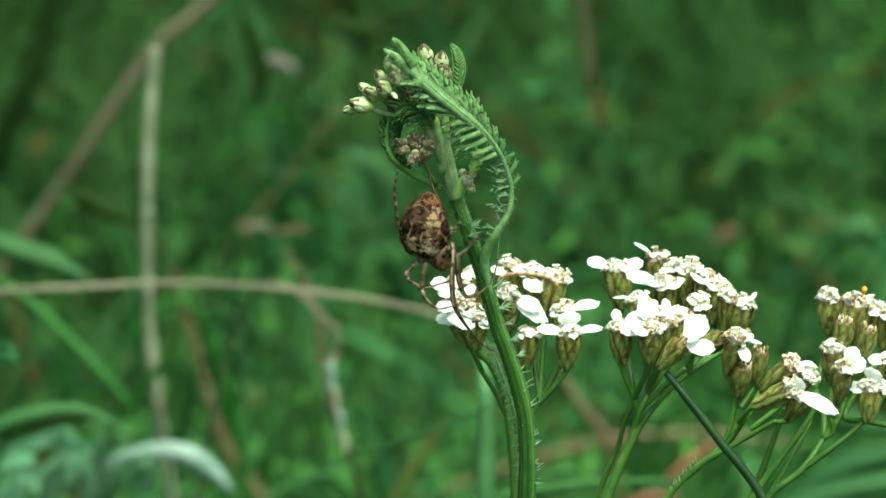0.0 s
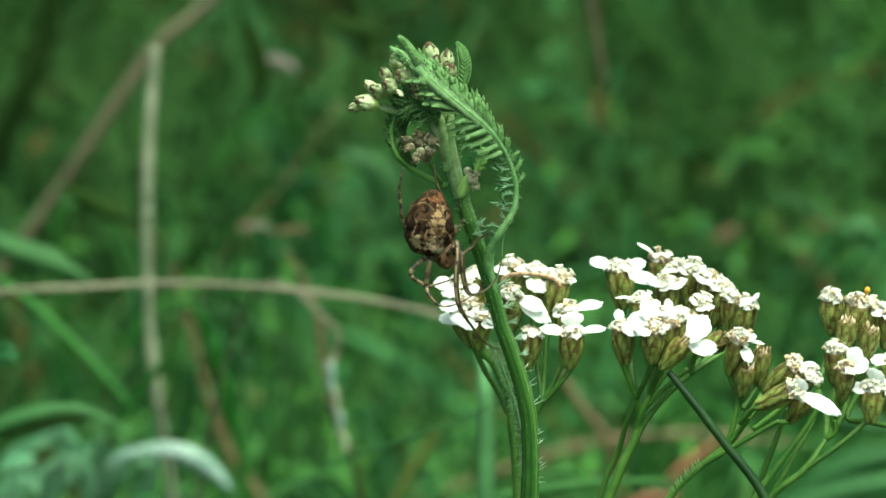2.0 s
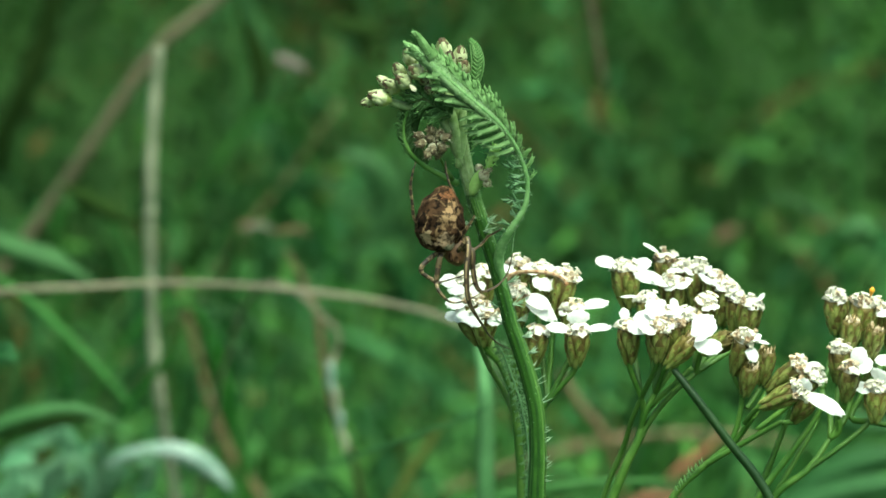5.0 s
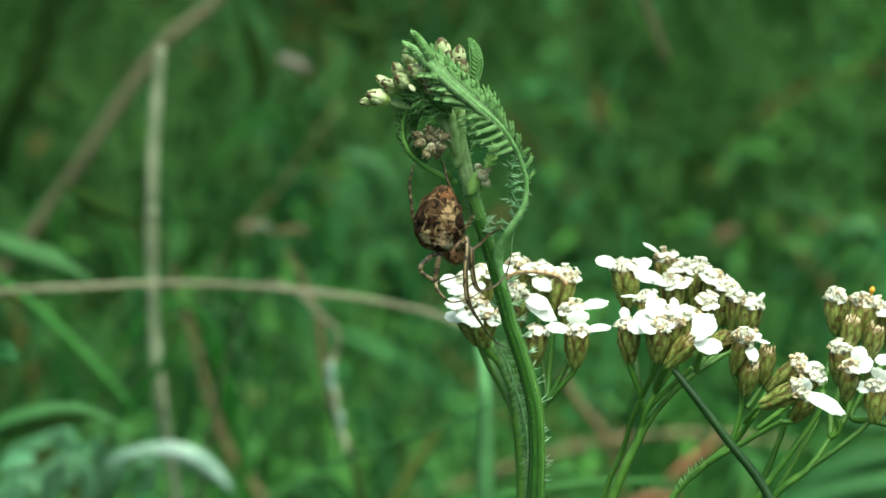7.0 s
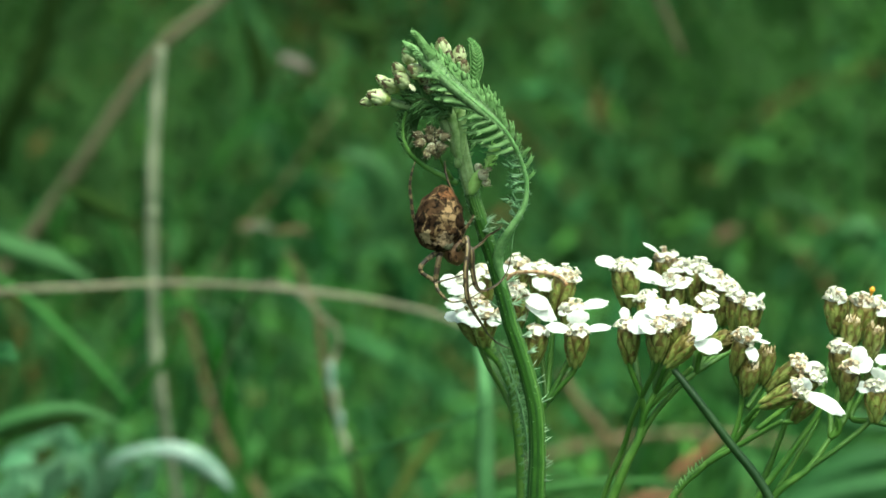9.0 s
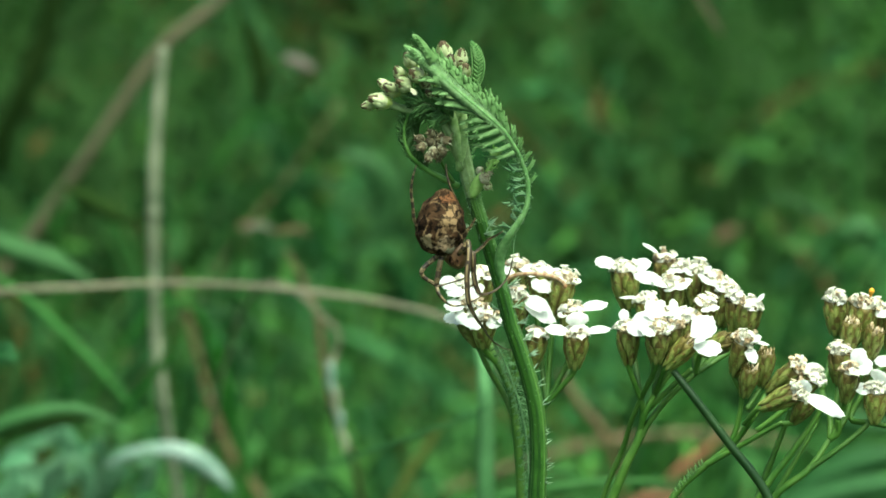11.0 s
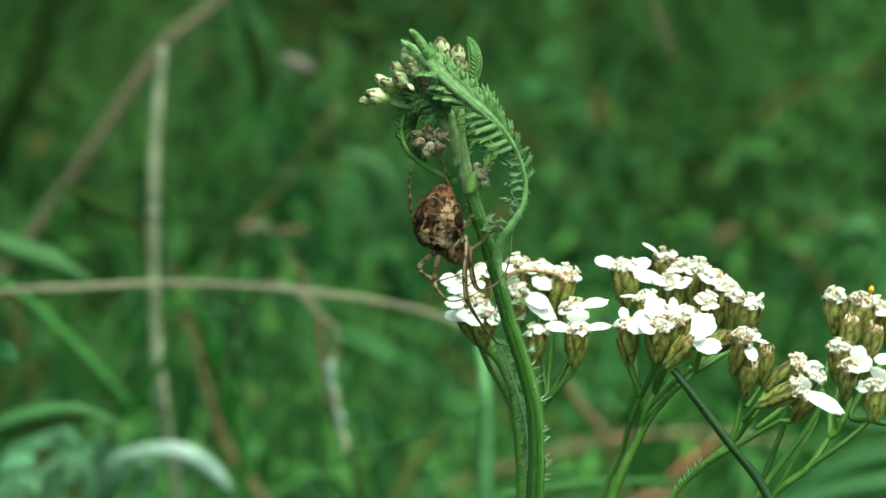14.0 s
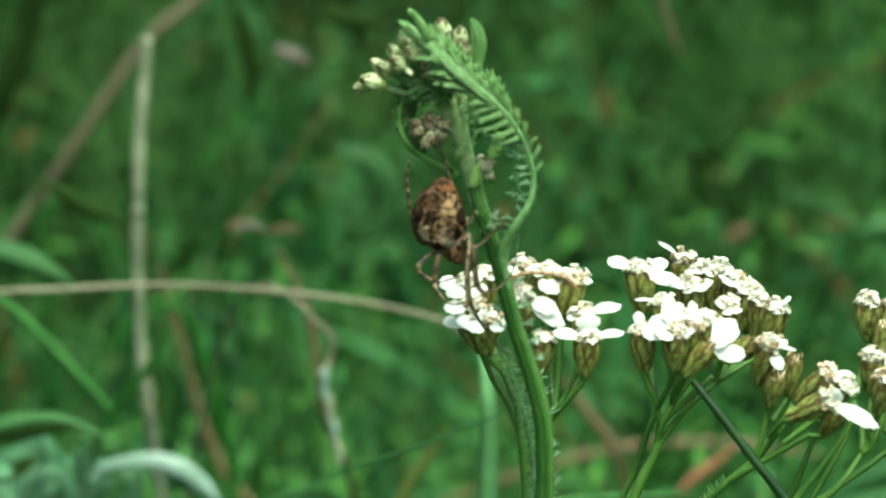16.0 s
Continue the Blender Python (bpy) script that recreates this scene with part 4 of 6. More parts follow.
    tube(bm, [(64.1, 18.0, 389.0), (64.3, 18.0, 389.7), (64.4, 18.0, 390.4)], (0.14, 0.2, 0.4, 0.42, 0.15), 10, 8)
    part("anther", bm, ORANGE, c, "orange anther tip", (40.0, 34.0, 0.0))
    # small pointed leaflets on the leaning branch
    bm = bmesh.new()
    feather(bm, [(34.8, 11.0, 360.1), (37.3, 11.0, 363.0), (39.4, 11.0, 365.1)], 0.4, (0.9, 1.3, 0.8), 12, (0, -1, 0), 1, (0.1, 1), 0.5, 0.16)
    part("leaf_fringe", bm, LEAF, b, "", (30.0, 30.0, 0.0))["kind"] = "stuff"
    # cut leaf along the half hidden stem
    bm = bmesh.new()
    line = [(7.9, 12.0, 383.7), (9.8, 12.0, 379.3), (11.4, 12.0, 374.5), (12.4, 12.0, 369.8), (12.9, 12.0, 363.6), (13.1, 12.0, 359.2)]
    tube(bm, line, (0.10, 0.14, 0.16, 0.16, 0.14, 0.12), 30, 6, rough=0.3)
    feather(bm, line, 0.2, (1.0, 1.4, 1.6, 1.5, 1.2), 24, (0, -1, 0), 7, (0.8, 0.9), 0.3, 0.08)
    sprigs(bm, line, 9, (1.8, 2.2, 2.2, 1.8), -1, (0, -1, 0), -0.4, 0.1, 2)
    hairs(bm, line, 0.5, 700, 0.9)
    part("leaf", bm, material("hairy_leaf", (0.118, 0.244, 0.101), (0.192, 0.326, 0.160), 4, 0.6, 0.2, 0.2), left, "thin hairy cut leaf", (9.0, 22.0, 0.0))
    return left, a, b, c


def grass_stem():
    base = (90.0, -10.0, 0.0)
    ob, o = thing("tall_grass", base, "dark green smooth grass stem leaning across the flower stalks", "grass")
    at_base(ob, o)
    bm = bmesh.new()
    tube(bm, [base, (75.0, -6.0, 180.0), (57.0, 2.0, 335.0), (48.7, 6.0, 360.7), (42.2, 7.0, 369.7), (37.1, 8.0, 376.4), (34.4, 9.0, 379.7)], (0.75, 0.75, 0.7, 0.7, 0.66, 0.6, 0.5), 50, 10)
    part("stem", bm, material("grass_dark", (0.010, 0.035, 0.008), (0.021, 0.054, 0.012), 6, 0.4, 0.15), ob, "", o)
    return ob


# ---- the spider ----
SPIDER_AT = (0.1, -4.0, 404.8)


def spider():
    ob, o = thing("spider", SPIDER_AT, "brown mottled orb spider with banded legs, head down on the stalk", "spider")
    at_base(ob, o)
    skin = spider_skin()
    bm = bmesh.new()
    bmesh.ops.create_uvsphere(bm, u_segments=64, v_segments=48, radius=1.0)
    for v in bm.verts:
        x, y, z = v.co
        taper = 1.0 - 0.15 * z - 0.10 * max(0.0, z) ** 2 + 0.05 * max(0.0, -z - 0.3)
        w = Vector((x * (3.75 if x < 0 else 3.35) * taper, y * 3.1 * taper, z * 4.85))
        ridge = 0.018 * math.sin(z * 13 + 2.5 * x * x)
        w *= 1 + ridge + 0.06 * noise.noise(v.co * 2.6) + 0.05 * noise.noise(v.co * 6) + 0.022 * noise.noise(v.co * 14)
        v.co = w
    bm.transform(Matrix.Translation(V((-0.35, -4.5, 405.5))) @ Euler((radians(-8), radians(9), radians(12))).to_matrix().to_4x4())
    part("abdomen", bm, skin, ob, "mottled brown egg-shaped abdomen", o)
    bm = bmesh.new()
    bmesh.ops.create_uvsphere(bm, u_segments=24, v_segments=18, radius=1.0)
    for v in bm.verts:
        x, y, z = v.co
        v.co = Vector((x * 1.75 * (1 + 0.2 * z), y * 1.4, z * 2.1)) * (1 + 0.06 * noise.noise(v.co * 4))
    bm.transform(Matrix.Translation(V((1.6, -4.0, 400.4))) @ Euler((0, radians(-25), 0)).to_matrix().to_4x4())
    part("carapace", bm, material("carapace", (0.074, 0.033, 0.016), (0.163, 0.089, 0.044), 1.4, 0.45, 0.3), ob, "reddish brown carapace", o)
    for q in ((1.8, -5.0, 399.1), (1.0, -5.0, 399.3)):
        bm = bmesh.new()
        tube(bm, [V(q) + V((0, 0, 1.2)), V(q) + V((0, -0.2, 0.5)), V(q) + V((0.2, -0.3, 0.0))], (0.36, 0.34, 0.26), 6, 8)
        part("palp", bm, skin, ob, "", o)
    pale = material("leg_pale", (0.120, 0.085, 0.042), (0.24, 0.175, 0.095), 1.0, 0.5, 0.2)
    dark = material("leg_dark", (0.021, 0.013, 0.008), (0.050, 0.033, 0.018), 1.0, 0.5, 0.2)
    legs = (
        # each leg: joints, radii, number of dark bands, how wide the bands are
        ([(2.0, -5.0, 400.8), (2.8, -6.0, 402.0), (3.4, -6.0, 403.0), (3.6, -7.0, 401.6), (3.3, -8.0, 398.0), (3.6, -8.0, 394.2), (4.5, -7.0, 392.0), (5.7, -4.0, 389.5), (6.8, 0.0, 386.9), (8.7, 4.0, 384.5), (10.3, 8.0, 383.1)], (0.42, 0.45, 0.4, 0.5, 0.48, 0.42, 0.3, 0.22, 0.15, 0.1, 0.07), 12, 0.62),
        ([(2.0, -4.0, 400.3), (3.2, -5.0, 401.1), (4.1, -6.0, 401.2), (4.3, -6.0, 398.0), (4.9, -6.0, 395.6), (5.5, -6.0, 395.0), (7.8, -4.0, 395.4), (9.3, -3.0, 397.0), (10.1, -3.0, 400.0)], (0.42, 0.42, 0.45, 0.46, 0.42, 0.3, 0.2, 0.15, 0.08), 9, 0.62),
        ([(0.7, -4.0, 400.3), (-0.7, -5.0, 400.6), (-1.6, -5.0, 400.1), (-3.3, -6.0, 398.6), (-3.2, -6.0, 397.8), (-1.3, -6.0, 396.4), (-0.7, -7.0, 395.2), (1.0, -7.0, 393.6), (3.4, -7.0, 393.9), (5.5, -6.0, 394.8)], (0.4, 0.42, 0.45, 0.42, 0.36, 0.34, 0.3, 0.18, 0.13, 0.1), 11, 0.55),
        ([(1.2, -4.0, 399.9), (-0.2, -5.0, 400.6), (-0.5, -5.5, 400.2), (-1.0, -6.0, 397.5), (-1.1, -6.0, 396.3), (-0.1, -6.0, 396.5), (1.7, -5.0, 396.8), (3.2, -5.0, 397.3)], (0.4, 0.42, 0.5, 0.48, 0.4, 0.16, 0.14, 0.1), 8, 0.5),
        ([(2.3, -3.0, 400.0), (4.2, -2.5, 400.4), (5.7, -2.0, 401.4), (6.5, -2.2, 402.4), (7.5, -2.6, 403.1), (8.6, -3.4, 404.0)], (0.34, 0.26, 0.25, 0.22, 0.18, 0.10), 7, 0.75),
        ([(1.0, -2.0, 400.5), (-2.0, -1.5, 402.5), (-3.8, -2.0, 404.3), (-4.4, -2.5, 405.3), (-4.7, -2.5, 407.8), (-4.9, -2.5, 410.0), (-4.6, -2.5, 412.1), (-4.1, -2.0, 413.6)], (0.4, 0.4, 0.34, 0.30, 0.28, 0.26, 0.18, 0.10), 11, 0.6),
        ([(1.3, -1.0, 400.3), (1.8, -0.5, 403.6), (1.5, -1.5, 408.5), (0.8, -2.0, 410.3), (0.3, -1.5, 412.1), (0.2, -1.0, 413.5)], (0.4, 0.4, 0.3, 0.2, 0.17, 0.12), 3, 0.9),
([(1.8, -2.0, 400.5), (2.5, -1.0, 401.7), (3.3, -1.5, 403.5), (4.0, -1.6, 404.5), (4.5, -1.6, 405.5)], (0.4, 0.36, 0.3, 0.22, 0.12), 5, 0.5),
    )
    for pts, r, bands, share in legs:
        bm = bmesh.new()
        tube(bm, pts, [q * 0.86 for q in r], 14 * (len(pts) - 1), 8, slot=lambda s, k: (0 if k in (2, 5) and (s * bands) % 1.0 > 0.22 else 1) if share > 0.6 and s > 0.2 else 1 if (s * bands) % 1.0 < share * 0.8 or math.sin(s * 190 + k * 2.3) > 0.8 else 0, rough=0.06)
        for _ in range(60):
            line = curve(pts, 40)
            i = random.randrange(4, 38)
            spike(bm, line[i], [random.uniform(-1, 1) for _ in range(3)], value(r, i / 40) + random.uniform(0.15, 0.4), 0.03, mat=1)
        part("leg", bm, [pale, dark], ob, "", o)
    return ob


def spider_skin():
    """Brown scales parted by broken pale lines, two tan blotches down the back, a pale flank and dark specks."""
    m = material("spider_skin", (0.014, 0.007, 0.004), (0.054, 0.029, 0.015), 1.6, 0.75, 0.7, detail=6, spread=(0.40, 0.62), fine=4, gloss=0.06)
    nodes, link = m.node_tree.nodes, m.node_tree.links.new
    tone = next(n for n in nodes if n.type == "VECT_MATH")
    base = tone.inputs[0].links[0].from_socket
    co = next(n for n in nodes if n.type == "TEX_COORD")
    wob = nodes.new("ShaderNodeTexNoise")
    wob.inputs["Scale"].default_value, wob.inputs["Detail"].default_value = 900, 5
    link(co.outputs["Object"], wob.inputs["Vector"])
    warp = nodes.new("ShaderNodeVectorMath")
    warp.operation = "MULTIPLY_ADD"
    warp.inputs[1].default_value = (0.0014, 0.0014, 0.0014)
    link(wob.outputs["Color"], warp.inputs[0])
    link(co.outputs["Object"], warp.inputs[2])

    def ranged(socket, low, high, a, b):
        r = nodes.new("ShaderNodeMapRange")
        r.inputs["From Min"].default_value, r.inputs["From Max"].default_value = low, high
        r.inputs["To Min"].default_value, r.inputs["To Max"].default_value = a, b
        link(socket, r.inputs["Value"])
        return r.outputs["Result"]

    def scaled(socket, factor):
        v = nodes.new("ShaderNodeVectorMath")
        v.operation = "SCALE"
        link(socket, v.inputs[0])
        link(factor, v.inputs["Scale"])
        return v.outputs[0]

    def over(socket, factor, tint):
        mix = nodes.new("ShaderNodeMix")
        mix.data_type = "RGBA"
        link(factor, mix.inputs["Factor"])
        link(socket, mix.inputs["A"])
        mix.inputs["B"].default_value = (*tint, 1)
        return mix.outputs["Result"]

    # scales of the back, each lighter or darker, with pale seams that break up
    scale_of, seam = nodes.new("ShaderNodeTexVoronoi"), nodes.new("ShaderNodeTexVoronoi")
    seam.feature = "DISTANCE_TO_EDGE"
    for v in (scale_of, seam):
        v.inputs["Scale"].default_value = 430
        link(warp.outputs[0], v.inputs["Vector"])
    cast = nodes.new("ShaderNodeSeparateColor")
    link(scale_of.outputs["Color"], cast.inputs[0])
    base = scaled(base, ranged(cast.outputs[0], 0.0, 1.0, 0.5, 1.5))
    broken = nodes.new("ShaderNodeMath")
    broken.operation = "MULTIPLY"
    link(ranged(seam.outputs["Distance"], 0.02, 0.09, 0.55, 0.0), broken.inputs[0])
    link(ranged(wob.outputs["Fac"], 0.42, 0.58, 0.0, 1.0), broken.inputs[1])
    base = over(base, broken.outputs[0], (0.26, 0.17, 0.09))
    for at, size, tint, edge in (((1.0, -3.3, 2.7), (1.0, 4.0, 1.6), (0.27, 0.172, 0.092), 0.3), ((0.5, -3.3, 1.5), (1.4, 4.0, 1.1), (0.25, 0.165, 0.09), 0.3), ((0.1, -3.3, -1.9), (1.7, 4.0, 1.5), (0.33, 0.235, 0.155), 0.9),
                                 ((1.0, -3.3, -3.2), (1.0, 4.0, 0.8), (0.36, 0.34, 0.24), 0.7), ((-2.6, -3.0, -1.5), (1.0, 4.0, 1.6), (0.30, 0.225, 0.135), 0.9), ((1.0, -3.0, 4.6), (2.0, 4.0, 0.8), (0.17, 0.075, 0.035), 0.8)):
        off, fit = nodes.new("ShaderNodeVectorMath"), nodes.new("ShaderNodeVectorMath")
        off.operation, fit.operation = "SUBTRACT", "DIVIDE"
        off.inputs[1].default_value = V(at) * MM
        fit.inputs[1].default_value = V(size) * MM
        far = nodes.new("ShaderNodeVectorMath")
        far.operation = "LENGTH"
        link(co.outputs["Object"], off.inputs[0])
        link(off.outputs[0], fit.inputs[0])
        link(fit.outputs[0], far.inputs[0])
        add = nodes.new("ShaderNodeMath")
        add.operation = "MULTIPLY_ADD"
        add.inputs[1].default_value = 2.0
        link(wob.outputs["Fac"], add.inputs[0])
        link(far.outputs["Value"], add.inputs[2])
        base = over(base, ranged(add.outputs[0], 1.70, 1.86, 1.0 - edge * 0.3, 0.0), tint)
    dots = nodes.new("ShaderNodeTexNoise")
    dots.inputs["Scale"].default_value, dots.inputs["Detail"].default_value = 1300, 3
    link(co.outputs["Object"], dots.inputs["Vector"])
    base = scaled(base, ranged(dots.outputs["Fac"], 0.40, 0.48, 0.28, 1.0))
    link(base, tone.inputs[0])
    return m


# ---- the looper caterpillar ----
GRUB_AT = (14.0, 13.0, 393.5)
GRUB_LINE = [(9.5, 12.0, 392.6), (10.0, 12.0, 393.4), (11.0, 12.0, 393.8), (12.7, 12.0, 394.0), (14.4, 12.0, 393.9), (15.8, 12.0, 393.7), (17.0, 12.0, 393.3), (17.8, 12.0, 392.8), (18.3, 12.0, 392.1)]


def caterpillar():
    ob, o = thing("caterpillar", GRUB_AT, "thin tan looper caterpillar with brown rings on the petals", "caterpillar")
    at_base(ob, o)
    tan = material("grub_tan", (0.215, 0.140, 0.076), (0.345, 0.245, 0.155), 1.0, 0.5, 0.2)
    ring = material("grub_ring", (0.148, 0.067, 0.026), (0.222, 0.111, 0.052), 1.0, 0.5, 0.2)
    bm = bmesh.new()
    tube(bm, GRUB_LINE, (0.22, 0.31, 0.34, 0.32, 0.34, 0.34, 0.33, 0.32, 0.24), 90, 10,
         slot=lambda s, k: 1 if (s * 9) % 1 < 0.30 and k not in (3, 4) else 0, rough=0.05)
    part("body", bm, [tan, ring], ob, "", o)
    bm = bmesh.new()
    bmesh.ops.create_icosphere(bm, subdivisions=2, radius=0.38)
    bm.transform(Matrix.Translation(V(GRUB_LINE[-1])))
    part("head", bm, ring, ob, "", o)
    return ob


STALK_OB = stalk()
LEFT_OB, BROAD_OB, LEAN_OB, EDGE_OB = flowers()
TWIG_OB = grass_stem()
SPIDER_OB = spider()
GRUB_OB = caterpillar()


# ---- the meadow behind ----
STRAW = material("straw_tan", (0.112, 0.102, 0.066), (0.176, 0.160, 0.110), 18, 0.6, 0.2, fine=4, vary=0.06)
STRAW_GREY = material("straw_grey_green", (0.115, 0.135, 0.085), (0.280, 0.290, 0.205), 7, 0.6, 0.2, fine=4, vary=0.06)
STRAW_PINK = material("straw_russet", (0.064, 0.057, 0.031), (0.100, 0.085, 0.050), 25, 0.6, 0.2, vary=0.06)
STRAW_RED = material("straw_brown", (0.084, 0.060, 0.028), (0.121, 0.083, 0.042), 25, 0.6, 0.2, vary=0.06)
GRASS = material("grass_green", (0.013, 0.066, 0.006), (0.025, 0.105, 0.010), 25, 0.6, 0.1, 0.25, gloss=0.2)
GRASS_PALE = material("grass_pale", (0.030, 0.102, 0.020), (0.048, 0.136, 0.031), 25, 0.6, 0.1, 0.25, gloss=0.2)
GRASS_BLUE = material("leaf_blue_green", (0.015, 0.071, 0.018), (0.031, 0.105, 0.029), 25, 0.6, 0.1, 0.25, gloss=0.2)
LEAF_WHITE = material("leaf_pale_back", (0.125, 0.215, 0.165), (0.275, 0.360, 0.320), 9, 0.5, 0.2, 0.2)
RUST_LEAF = material("rust_leaf", (0.14, 0.058, 0.029), (0.19, 0.086, 0.043), 12, 0.7, 0.3)
BRIGHT = material("bright_leaf", (0.0239, 0.0865, 0.0212), (0.0377, 0.1168, 0.034), 20, 0.6, 0.1, 0.25, gloss=0.2)
PALE_BLADE = material("pale_blade", (0.070, 0.175, 0.062), (0.108, 0.232, 0.094), 20, 0.6, 0.1, 0.25, gloss=0.2)
SOFT = material("soft_leaf", (0.0250, 0.0770, 0.0200), (0.0400, 0.1025, 0.0315), 20, 0.6, 0.1, 0.25, gloss=0.2)
ROSETTE = material("rosette_leaf", (0.075, 0.200, 0.095), (0.190, 0.340, 0.200), 9, 0.6, 0.2, 0.4, gloss=0.2)
BROWN_LEAF = material("dead_leaf", (0.072, 0.044, 0.019), (0.111, 0.067, 0.031), 12, 0.7, 0.3)
YELLOWING = material("yellowing_blade", (0.062, 0.086, 0.018), (0.096, 0.118, 0.028), 12, 0.6, 0.1, 0.25, gloss=0.2)
# Near-black green with the shade of deep-set leaves and stem in its colour.
SHADE_DARK = material("dark_stem", (0.008, 0.020, 0.003), (0.015, 0.030, 0.006), 20, 0.8, 0.2, gloss=0.05)
PINK_LEAF = material("faded_leaf", (0.065, 0.0547, 0.047), (0.0906, 0.0787, 0.0684), 10, 0.7, 0.2, vary=0.06)


def straw(name, label, pts, radii, m, category="straw", knots=()):
    """A dry or green stem with its joints."""
    ob, o = thing(name, pts[0], label, category)
    at_base(ob, o)
    bm = bmesh.new()
    tube(bm, pts, radii, 12 * (len(pts) - 1), 10, rough=0.08)
    part("stem", bm, m, ob, "", o)
    for s in knots:
        line = curve(pts, 100)
        i = int(s * 99)
        bm = bmesh.new()
        tube(bm, [line[i], line[i].lerp(line[i + 1], 0.5), line[i + 1]], [value(radii, s) * k for k in (1.0, 1.25, 1.0)], 6, 10)
        part("joint", bm, m, ob, "", o)
    return ob


def strap(name, label, pts, width, m, face=(0, -1, 0.5), category="leaf", rooted=False, ragged=0):
    """A strap leaf; rooted: with the leaf stalk on which it stands."""
    ob, o = thing(name, pts[0], label, category)
    at_base(ob, o)
    if rooted:
        bm = bmesh.new()
        p = V(pts[0])
        tube(bm, [(p.x - 30, p.y + 160, 0), (p.x - 22, p.y + 120, p.z * 0.5), (p.x - 8, p.y + 40, p.z * 0.9), p], (0.4, 0.4, 0.35, 0.3), 16, 6)
        part("leaf_stalk", bm, GRASS, ob, "", o)
    bm = bmesh.new()
    blade(bm, pts, [w * (0.7 if ragged else 1) for w in width], face, 24, 0.2, 0.25)
    if ragged:
        for sign in (1, -1):
            leaflets(bm, pts, (ragged * 0.5, ragged, ragged, ragged * 0.4), 16, sign, 1.1, face, 0.6, fuzz=False)
    part("blade", bm, m, ob, "", o)
    return ob


def meadow_stems():
    made = {}
    made["tall"] = straw("dry_grass_stalk", "pale upright dry grass stalk with joints", [(-60.0, 690.0, 0.0), (-62.0, 680.0, 130.0), (-62.2, 670.0, 195.7), (-63.8, 665.0, 210.5), (-65.5, 660.0, 226.5), (-66.8, 660.0, 241.2), (-67.2, 660.0, 258.5), (-66.8, 660.0, 281.1), (-65.9, 660.0, 294.3), (-64.7, 660.0, 306.8)],
                         (1.3, 1.3, 1.2, 1.2, 1.3, 1.25, 1.15, 1.25, 1.3, 1.2, 1.1), STRAW_GREY, knots=(0.62, 0.72))
    made["slant"] = straw("bent_grass_stalk", "russet dry grass stalk bent at a slant", [(-170.0, 1000.0, 0.0), (-160.0, 990.0, 130.0), (-129.3, 980.0, 173.1), (-110.6, 980.0, 197.3), (-98.2, 980.0, 215.2), (-85.1, 980.0, 234.7), (-74.8, 980.0, 248.6), (-66.0, 980.0, 255.6), (-55.3, 980.0, 264.8)],
                          (1.7, 1.7, 1.6, 1.5, 1.6, 1.7, 1.7, 1.8, 1.7), STRAW_PINK)
    straw("arched_straw", "tan straw arching level over the grass", [(-130.0, 520.0, 0.0), (-128.0, 520.0, 220.0), (-105.3, 520.0, 276.7), (-94.4, 520.0, 280.0), (-76.3, 520.0, 281.2), (-58.2, 520.0, 282.0), (-40.2, 520.0, 281.3), (-22.1, 520.0, 279.4), (-10.1, 520.0, 277.3), (0.7, 520.0, 274.3), (8.0, 520.0, 269.9), (14.0, 520.0, 260.0)],
          (0.9, 0.8, 0.66, 0.62, 0.62, 0.62, 0.6, 0.58, 0.55, 0.5, 0.4, 0.3), STRAW, knots=(0.44, 0.7))
    straw("brown_stem", "brown dead stem bowed over in the grass", [(-8.0, 700.0, 0.0), (-14.0, 680.0, 130.0), (-20.0, 640.0, 212.0), (-24.6, 620.0, 230.0), (-26.2, 620.0, 237.0), (-27.2, 620.0, 242.2), (-27.6, 620.0, 247.5), (-28.3, 620.0, 252.0), (-29.8, 620.0, 256.6), (-32.4, 620.0, 262.5), (-35.5, 620.0, 268.3)],
          (0.7, 0.7, 0.65, 0.65, 0.7, 0.75, 0.75, 0.75, 0.7, 0.6, 0.3), STRAW_RED)
    seed = straw("drooping_seed_head", "drooping dry grass seed head, pale at the tip", [(-70.0, 680.0, 0.0), (-62.0, 660.0, 160.0), (-45.0, 600.0, 258.0), (-36.0, 575.0, 270.0), (-28.7, 565.0, 267.4), (-26.2, 565.0, 264.6), (-23.7, 565.0, 262.3), (-22.8, 565.0, 259.8), (-23.8, 565.0, 255.7), (-24.6, 560.0, 253.4), (-23.4, 560.0, 245.6), (-21.3, 560.0, 237.4)],
          (0.5, 0.5, 0.45, 0.4, 0.4, 0.4, 0.45, 0.45, 0.5, 0.7, 0.8, 0.3), STRAW)
    for k in range(7):
        q = V((-25.1, 555.0, 257.0)).lerp(V((-21.6, 555.0, 238.5)), k / 7)
        bm = bmesh.new()
        blade(bm, [q, q + V((0.35 * (-1) ** k + 0.3, -0.4, -2.0)), q + V((0.7, -0.4, -4.8))], (1.2, 2.1, 0.8), (0.2 * (-1) ** k, -1, 0.2), 8)
        part("husk", bm, LEAF_WHITE if k < 2 or k == 4 else STRAW_GREY, seed, "pale dry husk", tuple(seed.location / MM))
